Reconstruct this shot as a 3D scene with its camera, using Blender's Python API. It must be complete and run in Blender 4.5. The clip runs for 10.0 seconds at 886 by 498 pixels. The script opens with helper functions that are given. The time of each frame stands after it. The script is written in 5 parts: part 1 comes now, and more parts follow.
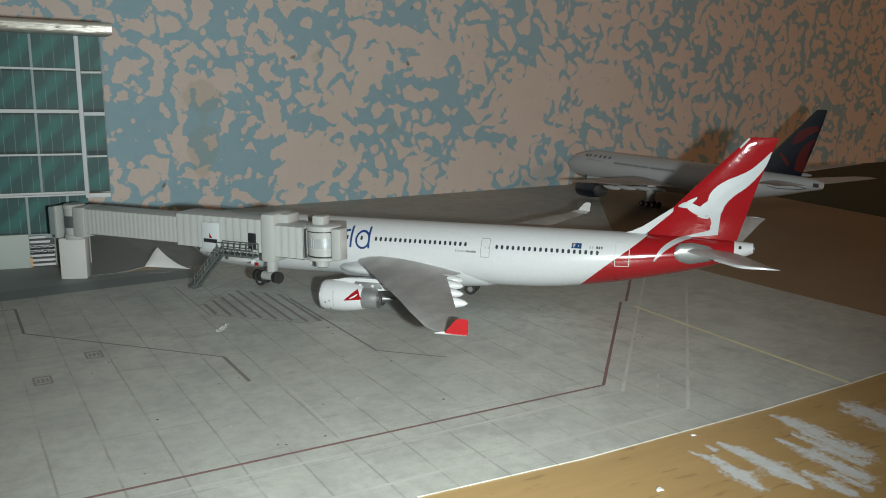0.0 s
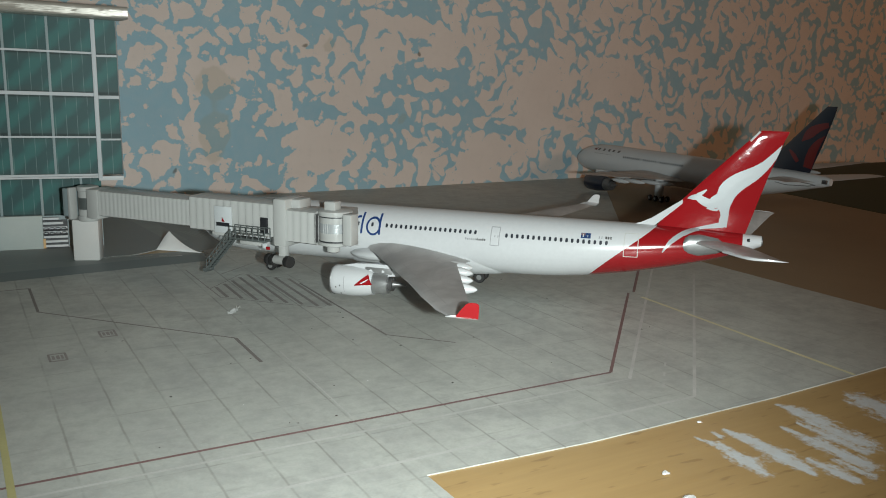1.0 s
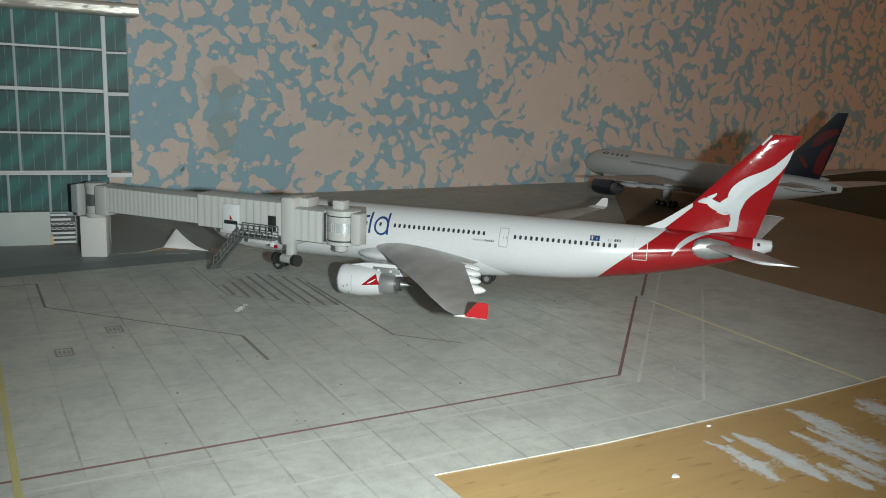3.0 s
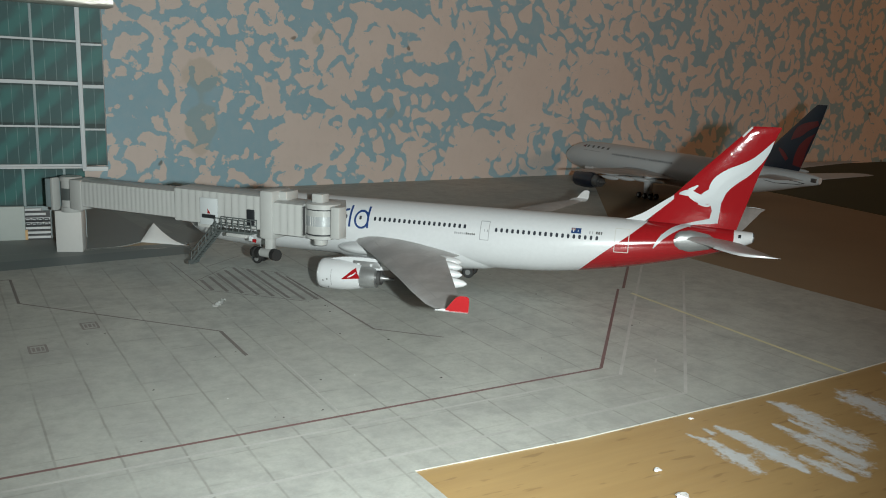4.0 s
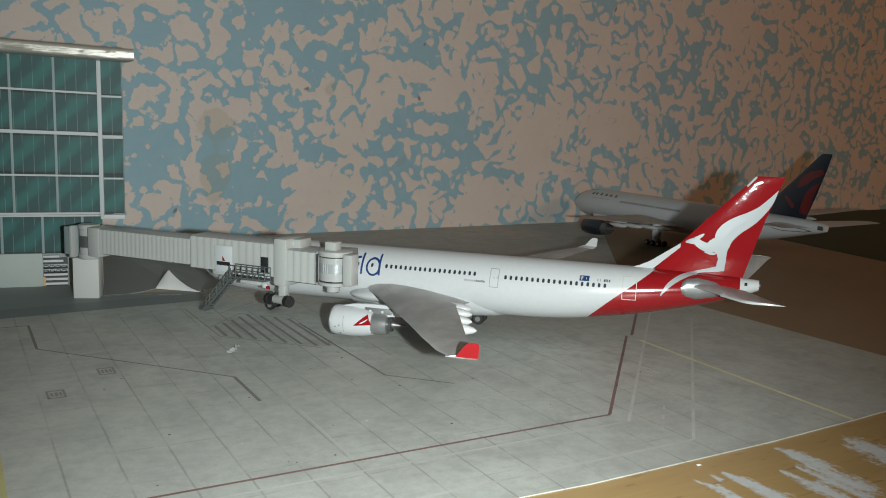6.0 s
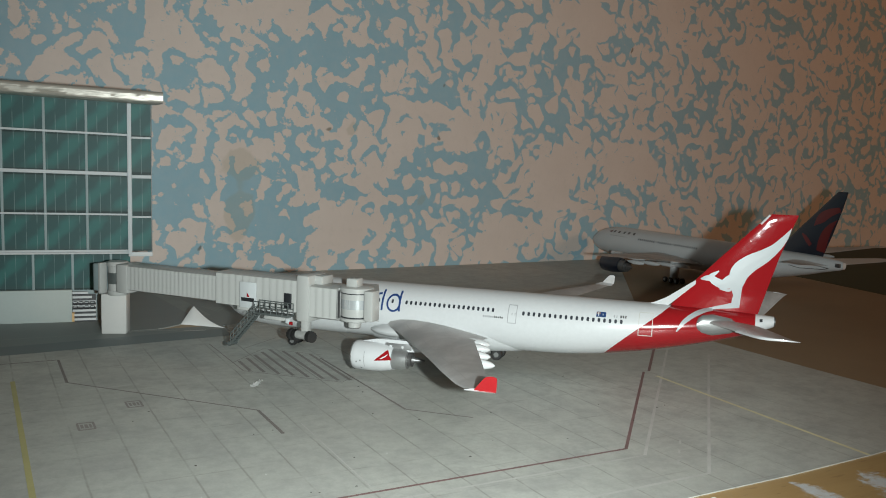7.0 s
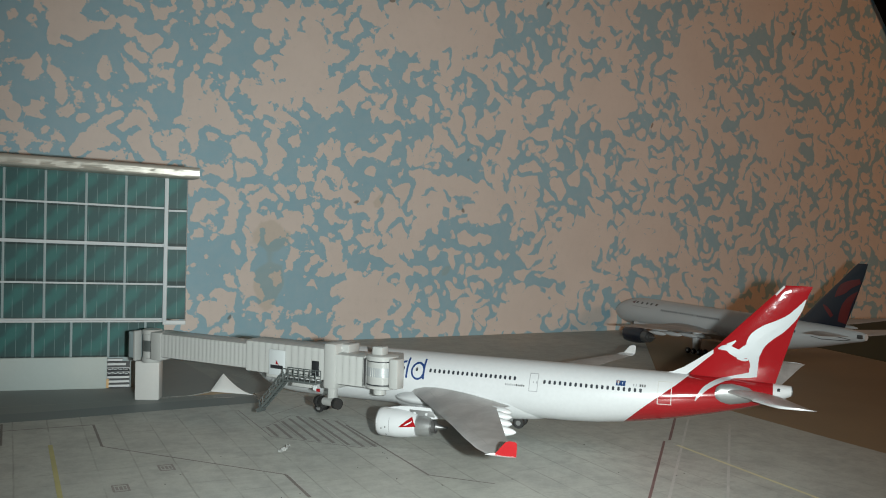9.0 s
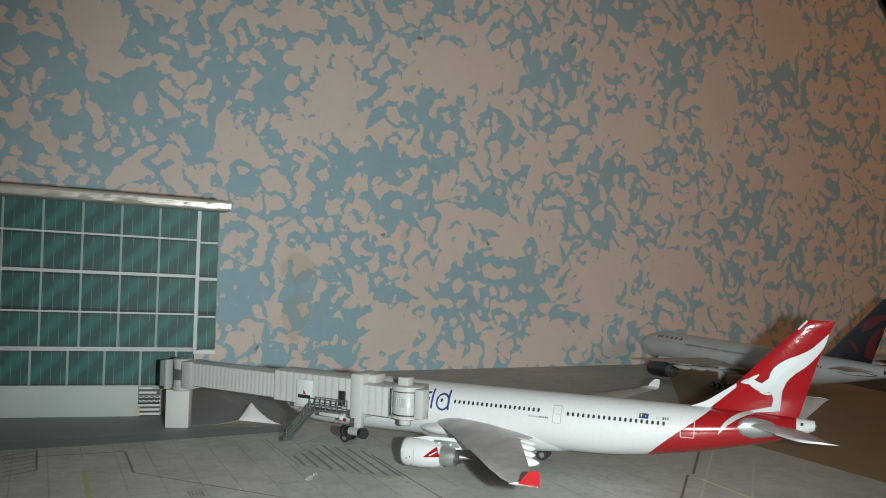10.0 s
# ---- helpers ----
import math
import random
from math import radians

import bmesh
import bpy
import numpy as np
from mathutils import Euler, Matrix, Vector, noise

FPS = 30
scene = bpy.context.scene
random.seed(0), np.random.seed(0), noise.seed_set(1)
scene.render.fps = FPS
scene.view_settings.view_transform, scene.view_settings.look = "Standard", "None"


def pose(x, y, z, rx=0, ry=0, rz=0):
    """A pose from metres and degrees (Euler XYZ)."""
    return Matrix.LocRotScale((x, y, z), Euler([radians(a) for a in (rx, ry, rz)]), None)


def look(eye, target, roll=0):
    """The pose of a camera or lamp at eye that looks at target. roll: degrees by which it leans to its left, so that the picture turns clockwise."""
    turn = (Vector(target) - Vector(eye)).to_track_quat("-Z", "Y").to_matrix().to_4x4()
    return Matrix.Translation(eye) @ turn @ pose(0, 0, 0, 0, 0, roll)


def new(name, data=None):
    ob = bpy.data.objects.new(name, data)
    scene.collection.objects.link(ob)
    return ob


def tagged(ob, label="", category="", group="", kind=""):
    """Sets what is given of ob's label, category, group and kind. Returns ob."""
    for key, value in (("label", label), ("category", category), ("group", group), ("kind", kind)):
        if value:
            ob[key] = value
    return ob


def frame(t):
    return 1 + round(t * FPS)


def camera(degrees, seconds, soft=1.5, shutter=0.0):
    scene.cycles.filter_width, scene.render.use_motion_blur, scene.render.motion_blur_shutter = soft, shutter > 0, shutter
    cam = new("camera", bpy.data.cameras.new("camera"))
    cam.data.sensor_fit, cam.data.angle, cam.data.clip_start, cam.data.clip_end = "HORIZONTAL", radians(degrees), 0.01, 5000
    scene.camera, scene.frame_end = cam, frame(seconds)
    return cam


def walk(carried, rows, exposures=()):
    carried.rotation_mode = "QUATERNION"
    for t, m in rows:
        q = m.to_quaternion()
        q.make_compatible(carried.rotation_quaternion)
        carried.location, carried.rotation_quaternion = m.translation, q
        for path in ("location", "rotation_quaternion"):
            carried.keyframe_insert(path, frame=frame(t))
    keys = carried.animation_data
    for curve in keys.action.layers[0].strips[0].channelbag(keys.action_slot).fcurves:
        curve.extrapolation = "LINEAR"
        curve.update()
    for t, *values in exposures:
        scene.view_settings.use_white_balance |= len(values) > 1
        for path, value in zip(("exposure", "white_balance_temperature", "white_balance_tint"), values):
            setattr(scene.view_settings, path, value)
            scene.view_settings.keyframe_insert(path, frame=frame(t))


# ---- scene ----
cam = camera(54.2, 10.0, soft=1.0)
# seconds, x, y, z in millimetres, yaw, pitch, roll in degrees
PATH = [
    (0.0, -118.46, -168.39, 55.12, -30.00, -11.16, -0.25),
    (0.5, -120.45, -169.88, 53.90, -29.29, -11.13, -1.20),
    (1.0, -120.43, -169.57, 53.98, -29.45, -11.58, -1.22),
    (1.5, -121.88, -171.02, 53.78, -28.79, -10.38, -1.59),
    (2.0, -122.11, -170.91, 53.40, -28.70, -10.57, -1.64),
    (2.5, -121.55, -169.65, 53.17, -28.75, -11.13, -1.87),
    (4.0, -119.80, -167.51, 52.72, -30.21, -11.73, -1.87),
    (4.5, -119.41, -166.43, 52.41, -30.91, -12.22, -2.10),
    (5.0, -119.14, -166.31, 52.61, -31.05, -12.31, -1.97),
    (5.5, -119.97, -167.39, 53.23, -30.56, -11.62, -1.89),
    (5.7, -120.96, -168.77, 53.39, -30.17, -10.07, -1.93),
    (6.8, -122.78, -173.17, 54.26, -28.47, -7.47, -1.48),
    (7.0, -123.89, -174.36, 54.09, -28.31, -6.25, -1.68),
    (7.5, -125.54, -176.72, 53.96, -27.84, -4.01, -2.01),
    (8.0, -126.41, -177.89, 53.80, -27.58, -3.03, -2.28),
    (8.5, -126.65, -180.27, 54.51, -27.20, -1.90, -1.77),
    (9.0, -126.99, -181.22, 54.54, -26.64, -1.62, -1.71),
    (9.5, -126.99, -181.20, 54.66, -26.34, -1.76, -1.77),
    (10.0, -129.08, -185.10, 54.57, -25.00, 0.50, -2.04),
]
walk(cam, [(t, pose(x * 0.001, y * 0.001, z * 0.001, 90 + pitch, roll, yaw)) for t, x, y, z, yaw, pitch, roll in PATH],
     exposures=[(0.0, -0.14), (5.5, -0.14), (7.5, 0.06), (9.0, 0.12), (10.0, 0.12)])

# ---- light: the lamp beside the camera's lens, and a warm lamp in the room ----
MM = 0.001
world = bpy.data.worlds.new("world")
world.use_nodes = True
world.node_tree.nodes["Background"].inputs[0].default_value = (1.0, 0.75, 0.5, 1)
world.node_tree.nodes["Background"].inputs[1].default_value = 0.02
scene.world = world


def lamp(name, kind, energy, colour, m, **settings):
    data = bpy.data.lights.new(name, kind)
    data.energy, data.color = energy, colour
    ob = new(name, data)
    ob.matrix_world = m
    return ob


torch = lamp("phone_torch", "SPOT", 2.42, (0.914, 1.0, 0.975), look((-0.1095, -0.1795, 0.0525), (-0.021, 0.035, 0.032)))
torch.data.shadow_soft_size, torch.data.spot_size, torch.data.spot_blend = 0.0016, radians(85), 1.0
room_lamp = lamp("room_lamp", "AREA", 0.87, (1.0, 0.55, 0.30), look((0.58, -0.50, 0.26), (0.30, 0.2, 0.06)))
room_lamp.data.shape, room_lamp.data.size = "DISK", 0.16

# ---- materials ----


class Nodes:
    """Short hand for building a node tree."""

    def __init__(self, name):
        self.mat = bpy.data.materials.new(name)
        self.mat.use_nodes = True
        self.t = self.mat.node_tree
        self.bsdf = self.t.nodes["Principled BSDF"]
        self.co = self.t.nodes.new("ShaderNodeTexCoord").outputs["Object"]

    def put(self, socket, value):
        if hasattr(value, "is_output"):
            self.t.links.new(value, socket)
        elif hasattr(value, "__len__") and len(value) == 3 and socket.type == "RGBA":
            socket.default_value = (*value, 1)
        else:
            socket.default_value = value

    def math(self, op, a, b=0.0, c=0.0, clamp=False):
        n = self.t.nodes.new("ShaderNodeMath")
        n.operation, n.use_clamp = op, clamp
        for s, v in zip(n.inputs, (a, b, c)):
            self.put(s, v)
        return n.outputs[0]

    def noise(self, scale, detail=2.0, rough=0.5, warp=0.0, co=None):
        n = self.t.nodes.new("ShaderNodeTexNoise")
        self.put(n.inputs["Vector"], co or self.co)
        for k, v in (("Scale", scale), ("Detail", detail), ("Roughness", rough), ("Distortion", warp)):
            self.put(n.inputs[k], v)
        return n.outputs["Fac"]

    def mapped(self, scale=(1, 1, 1), loc=(0, 0, 0), rot=(0, 0, 0), co=None):
        n = self.t.nodes.new("ShaderNodeMapping")
        self.put(n.inputs["Vector"], co or self.co)
        n.inputs["Scale"].default_value, n.inputs["Location"].default_value = scale, loc
        n.inputs["Rotation"].default_value = [radians(a) for a in rot]
        return n.outputs[0]

    def xyz(self, co=None):
        n = self.t.nodes.new("ShaderNodeSeparateXYZ")
        self.put(n.inputs[0], co or self.co)
        return n.outputs

    def step(self, v, lo, hi):
        n = self.t.nodes.new("ShaderNodeMapRange")
        n.interpolation_type = "SMOOTHSTEP"
        for k, x in (("Value", v), ("From Min", lo), ("From Max", hi)):
            self.put(n.inputs[k], x)
        return n.outputs[0]

    def mix(self, f, a, b, kind="MIX"):
        n = self.t.nodes.new("ShaderNodeMix")
        n.data_type, n.blend_type = "RGBA", kind
        for k, v in ((0, f), (6, a), (7, b)):
            self.put(n.inputs[k], v)
        return n.outputs[2]

    def random(self):
        return self.t.nodes.new("ShaderNodeObjectInfo").outputs["Random"]

    def done(self, colour, rough=0.5, metal=0.0, bump=None, depth=0.0001, strength=0.5, coat=0.0, spec=0.5):
        b = self.bsdf.inputs
        self.put(b["Base Color"], colour)
        self.put(b["Roughness"], rough)
        self.put(b["Metallic"], metal)
        self.put(b["Coat Weight"], coat)
        b["Coat Roughness"].default_value = 0.08
        self.put(b["Specular IOR Level"], spec)
        if bump is not None:
            n = self.t.nodes.new("ShaderNodeBump")
            n.inputs["Distance"].default_value, n.inputs["Strength"].default_value = depth, strength
            self.put(n.inputs["Height"], bump)
            self.t.links.new(n.outputs[0], b["Normal"])
        return self.mat


def plain(name, colour, rough=0.5, metal=0.0, var=0.12, scale=250.0, coat=0.0, bump=0.00003, spec=0.5):
    """Paint, plastic or metal with dust and fine grain at two scales."""
    n = Nodes(name)
    big, fine = n.noise(scale * 0.25, 2), n.noise(scale * 4, 3)
    dark = [c * (1 - var) for c in colour]
    light = [min(1, c * (1 + var * 0.6)) for c in colour]
    col = n.mix(n.math("ADD", n.math("MULTIPLY", big, 0.6), n.math("MULTIPLY", fine, 0.4)), dark, light)
    r = n.math("ADD", rough - 0.05, n.math("MULTIPLY", fine, 0.1), clamp=True)
    return n.done(col, r, metal, fine, bump, 0.35, coat, spec)


TAIL_WHITE = plain("tail_mark_enamel", (0.38, 0.41, 0.425), 0.35, var=0.05)
WHITE = plain("white_enamel", (0.54, 0.555, 0.565), 0.3, var=0.05, coat=0.2)


def red_enamel():
    """Thick glossy red paint with a lumpy skin."""
    n = Nodes("red_enamel")
    lump = n.math("ADD", n.noise(700, 2, 0.5), n.math("MULTIPLY", n.noise(2400, 2, 0.6), 0.35))
    col = n.mix(n.noise(70, 2), (0.24, 0.009, 0.012), (0.29, 0.011, 0.014))
    return n.done(col, 0.09, 0, lump, 0.00006, 0.5, spec=0.32)


RED = red_enamel()


def wing_paint():
    """Grey wing paint, brushed and handled: pale streaks along the span, grime in specks."""
    n = Nodes("wing_grey")
    streak = n.noise(150, 4, 0.6, 0.4, n.mapped((1.0, 0.25, 1), (0, 0, 0), (0, 0, -28)))
    cloud, fine = n.noise(110, 3, 0.6), n.noise(1500, 3, 0.6)
    col = n.mix(n.step(streak, 0.32, 0.68), (0.38, 0.378, 0.375), (0.55, 0.545, 0.54))
    col = n.mix(n.math("MULTIPLY", n.step(cloud, 0.45, 0.75), 0.4), col, (0.33, 0.32, 0.31))
    col = n.mix(n.math("MULTIPLY", fine, 0.25), col, (0.30, 0.295, 0.285))
    return n.done(col, n.math("ADD", 0.36, n.math("MULTIPLY", cloud, 0.2)), 0.05, fine, 0.00004, 0.35)


GREY = wing_paint()
SILVER = plain("silver_paint", (0.33, 0.335, 0.335), 0.35, 0.6, var=0.2)
CORE = plain("burnished_metal", (0.47, 0.48, 0.48), 0.34, 0.75, var=0.35, scale=500)
STEEL = plain("dark_metal", (0.16, 0.16, 0.16), 0.4, 0.7, var=0.3)
RUBBER = plain("black_rubber", (0.018, 0.018, 0.018), 0.6, var=0.3)
BLACK = plain("black_print", (0.02, 0.022, 0.025), 0.4)
WINDOW = plain("window_print", (0.03, 0.035, 0.045), 0.3)
BLUE = plain("blue_print", (0.012, 0.045, 0.165), 0.35)
NAVY = plain("navy_enamel", (0.006, 0.010, 0.021), 0.3, coat=0.3)
DARKRED = plain("deep_red_enamel", (0.125, 0.010, 0.010), 0.3, coat=0.3)
WING_LINE = plain("worn_panel_line", (0.37, 0.37, 0.365), 0.4)
LINE = plain("grey_print_line", (0.32, 0.33, 0.34), 0.4)
PLASTIC = plain("ivory_plastic", (0.405, 0.412, 0.40), 0.24, var=0.07)
CARD_WHITE = plain("white_card", (0.52, 0.55, 0.56), 0.6, var=0.07)
CARD_BLOCK = plain("pale_card", (0.49, 0.49, 0.475), 0.75, var=0.08, spec=0.2)
CARD_BASE = plain("pale_green_card", (0.37, 0.42, 0.405), 0.65, var=0.12)
CARD_FRAME = plain("printed_white_frame", (0.46, 0.50, 0.52), 0.6, var=0.12, scale=400)
FRAME_GREY = plain("printed_grey_frame", (0.24, 0.30, 0.31), 0.6, var=0.15, scale=400)
RAIL = plain("grey_rail_plastic", (0.082, 0.094, 0.092), 0.45, var=0.2)
GLASS_BAND = plain("silver_window_band", (0.50, 0.53, 0.54), 0.25, 0.35, var=0.3, scale=600)
PAPER = plain("paper_scrap", (0.70, 0.71, 0.70), 0.8, var=0.1)
MARK_RED = plain("printed_dull_red", (0.225, 0.135, 0.13), 0.6, var=0.45, scale=900)
MARK_WHITE = plain("printed_pale_line", (0.545, 0.545, 0.52), 0.6, var=0.35, scale=900)
MARK_FAINT = plain("worn_pale_line", (0.50, 0.505, 0.48), 0.6, var=0.4, scale=600)
MARK_YELLOW = plain("printed_yellow", (0.45, 0.425, 0.20), 0.6, var=0.3, scale=500)
MARK_PALE_YELLOW = plain("printed_pale_yellow", (0.72, 0.68, 0.44), 0.6, var=0.35, scale=700)
FLAG_BLUE = plain("flag_blue", (0.012, 0.045, 0.14), 0.35)
MARK_DARK = plain("printed_dark_line", (0.22, 0.197, 0.186), 0.6, var=0.4, scale=500)
ORANGE = plain("pale_orange_print", (0.55, 0.36, 0.17), 0.6, var=0.2)
CRUMB = plain("dark_crumb", (0.06, 0.05, 0.045), 0.8)
TARMAC = plain("printed_tarmac", (0.24, 0.265, 0.255), 0.55, var=0.2, scale=160)
HATCH = plain("printed_faded_bar", (0.285, 0.262, 0.25), 0.6, var=0.35, scale=500)
MARK_BAND_EDGE = plain("worn_grey_line", (0.30, 0.33, 0.315), 0.6, var=0.3, scale=500)
MARK_BAND = plain("printed_dark_band", (0.20, 0.235, 0.235), 0.6, var=0.15, scale=200)
ROOM_PAINT = plain("room_paint", (0.55, 0.48, 0.40), 0.7, var=0.06, scale=20)
EARTH = plain("brown_print", (0.285, 0.205, 0.122), 0.6, var=0.3, scale=120)
GRASS = plain("dark_green_print", (0.034, 0.044, 0.012), 0.7, var=0.3, scale=200)
DARK_SHEET = plain("black_sheet", (0.008, 0.008, 0.008), 0.9, var=0.3, scale=300, spec=0.1)
CEILING_PAINT = plain("ceiling_paint", (0.75, 0.72, 0.66), 0.8, var=0.04, scale=20)
FLOOR_WOOD = plain("floor_laminate", (0.20, 0.12, 0.06), 0.5, var=0.3, scale=30)


def wall_paint():
    """Beige wall with a sponged layer of blue: runs between bare islands, heavier and more ragged at one end."""
    n = Nodes("dabbed_wall_paint")

    def carried(name):
        a = n.t.nodes.new("ShaderNodeAttribute")
        a.attribute_name = name
        return a.outputs["Fac"]

    def bent(co, scale, detail, reach):
        drift = n.t.nodes.new("ShaderNodeTexNoise")
        drift.inputs["Scale"].default_value, drift.inputs["Detail"].default_value = scale, detail
        n.put(drift.inputs["Vector"], co)
        v = n.t.nodes.new("ShaderNodeVectorMath")
        v.operation = "MULTIPLY_ADD"
        n.put(v.inputs[0], drift.outputs["Color"])
        v.inputs[1].default_value = (reach, 0.0, reach)
        n.put(v.inputs[2], co)
        return v.outputs[0]

    def runs(co, scale):
        cells = n.t.nodes.new("ShaderNodeTexVoronoi")
        cells.feature, cells.inputs["Scale"].default_value = "DISTANCE_TO_EDGE", scale
        n.put(cells.inputs["Vector"], co)
        return cells.outputs["Distance"]
    # smoother and rounder along the wall, away from the terminal
    soft = n.step(n.xyz()[0], -0.03, 0.13)
    co = bent(bent(n.mapped((1.0, 1, 0.85)), 80, 1.0, 0.014), 300, 1.0, 0.0022)
    loops = n.math("MULTIPLY", n.math("ABSOLUTE", n.math("SUBTRACT", n.noise(112, 0.8, 0.4, 0.3), 0.5)), 2.0)
    edge = n.math("ADD", n.math("MULTIPLY", loops, 0.62), n.math("MULTIPLY", runs(co, 105), 0.5))
    blot = n.math("SUBTRACT", n.noise(70, 2.0, 0.5, 0.4), 0.5)
    rag = n.math("SUBTRACT", n.noise(560, 3.0, 0.62, 0.3, n.mapped((1, 1, 1), (3.1, 0, 1.7))), 0.5)
    width = n.math("ADD", n.math("MULTIPLY", n.math("SUBTRACT", carried("dab_density"), 0.5), 0.42), n.math("MULTIPLY", blot, 0.5))
    width = n.math("ADD", width, n.math("SUBTRACT", 0.128, n.math("MULTIPLY", soft, 0.012)))
    width = n.math("ADD", width, n.math("MULTIPLY", rag, n.math("SUBTRACT", 0.24, n.math("MULTIPLY", soft, 0.17))))
    mask = n.step(n.math("SUBTRACT", width, edge), n.math("SUBTRACT", -0.010, n.math("MULTIPLY", soft, 0.012)), n.math("ADD", 0.018, n.math("MULTIPLY", soft, 0.012)))
    fleck = n.step(n.noise(800, 2, 0.5, 0.4, n.mapped((1, 1, 1), (7.7, 0, 2.9))), 0.70, 0.73)
    mask = n.math("MAXIMUM", mask, n.math("MULTIPLY", fleck, n.step(carried("dab_density"), 0.36, 0.5)))
    tone = n.noise(45, 3, 0.6)
    beige = n.mix(tone, (0.625, 0.555, 0.51), (0.725, 0.65, 0.60))
    beige = n.mix(n.math("MULTIPLY", n.step(n.noise(300, 3, 0.6), 0.5, 0.75), 0.15), beige, (0.48, 0.46, 0.42))
    blue = n.mix(tone, (0.245, 0.435, 0.53), (0.305, 0.505, 0.60))
    thin = n.math("ADD", 0.80, n.math("MULTIPLY", n.noise(240, 3), 0.26), clamp=True)
    col = n.mix(n.math("MULTIPLY", mask, thin), beige, blue)
    glue = n.step(n.math("ADD", carried("glue_stain"), n.math("MULTIPLY", n.noise(150, 2), 0.5)), 0.55, 0.85)
    col = n.mix(n.math("MULTIPLY", glue, 0.26), col, (0.33, 0.31, 0.20))
    spots = n.step(n.noise(95, 1, 0.4, 0.3, n.mapped((1, 1, 1), (1.3, 0, 5.5))), 0.755, 0.775)
    col = n.mix(n.math("MULTIPLY", spots, 0.7), col, (0.12, 0.10, 0.07))
    return n.done(col, 0.55, 0, n.math("ADD", n.math("MULTIPLY", mask, 0.6), n.noise(900, 3)), 0.00012, 0.5, spec=0.3)


def concrete_print():
    """Grey printed paper with faint slab joints every eight millimetres, mottled and scuffed."""
    n = Nodes("printed_apron")
    x, y, _ = n.xyz()
    wob = n.math("MULTIPLY", n.math("SUBTRACT", n.noise(140, 3, 0.6), 0.5), 0.0004)
    fade = n.noise(70, 4, 0.65, 0, n.mapped((1, 1, 1), (0.4, 0.7, 0)))

    def joints(v, shift, width):
        f = n.math("FRACT", n.math("DIVIDE", n.math("ADD", n.math("ADD", v, shift), wob), 0.00805))
        d = n.math("ABSOLUTE", n.math("SUBTRACT", f, 0.5))
        return n.step(d, 0.5 - width, 0.5 - width * 0.2)
    jx = n.math("MULTIPLY", joints(x, 0.1012, 0.034), n.step(fade, 0.30, 0.62))
    jy = n.math("MULTIPLY", joints(y, 0.0256, 0.034), n.step(n.noise(80, 4, 0.65, 0, n.mapped((1, 1, 1), (3.4, 1.7, 0))), 0.42, 0.70))
    j = n.math("MAXIMUM", n.math("MULTIPLY", jx, 0.62), n.math("MULTIPLY", jy, 0.5))
    big, mid, small, fine = n.noise(14, 3), n.noise(110, 5, 0.7), n.noise(420, 4, 0.7), n.noise(2200, 2)
    col = n.mix(n.step(big, 0.25, 0.75), (0.42, 0.44, 0.405), (0.53, 0.548, 0.505))
    col = n.mix(n.step(mid, 0.35, 0.72), col, (0.37, 0.38, 0.36))
    col = n.mix(n.math("MULTIPLY", n.step(small, 0.45, 0.7), 0.35), col, (0.30, 0.305, 0.285))
    col = n.mix(n.math("MULTIPLY", n.step(small, 0.5, 0.25), 0.35), col, (0.53, 0.53, 0.50))
    col = n.mix(n.math("MULTIPLY", n.math("SUBTRACT", fine, 0.35, clamp=True), 0.5), col, (0.30, 0.30, 0.28))
    # the printed joints have faded towards the open end of the mat
    j = n.math("MULTIPLY", j, n.math("SUBTRACT", 1.0, n.math("MULTIPLY", n.step(x, -0.02, 0.05), 0.6)))
    col = n.mix(j, col, (0.215, 0.21, 0.19))
    scuff = n.step(n.noise(170, 3, 0.6, 0.2, n.mapped((0.25, 1, 1), (2, 5, 0), (0, 0, 10))), 0.66, 0.74)
    col = n.mix(n.math("MULTIPLY", scuff, 0.22), col, (0.20, 0.195, 0.175))
    rub = n.step(n.noise(230, 3, 0.6, 0.2, n.mapped((0.22, 1, 1), (6, 2, 0), (0, 0, 6))), 0.68, 0.76)
    col = n.mix(n.math("MULTIPLY", rub, 0.3), col, (0.60, 0.60, 0.57))
    return n.done(col, 0.5, 0, n.math("ADD", mid, n.math("MULTIPLY", fine, 0.3)), 0.00012, 0.3, spec=0.35)


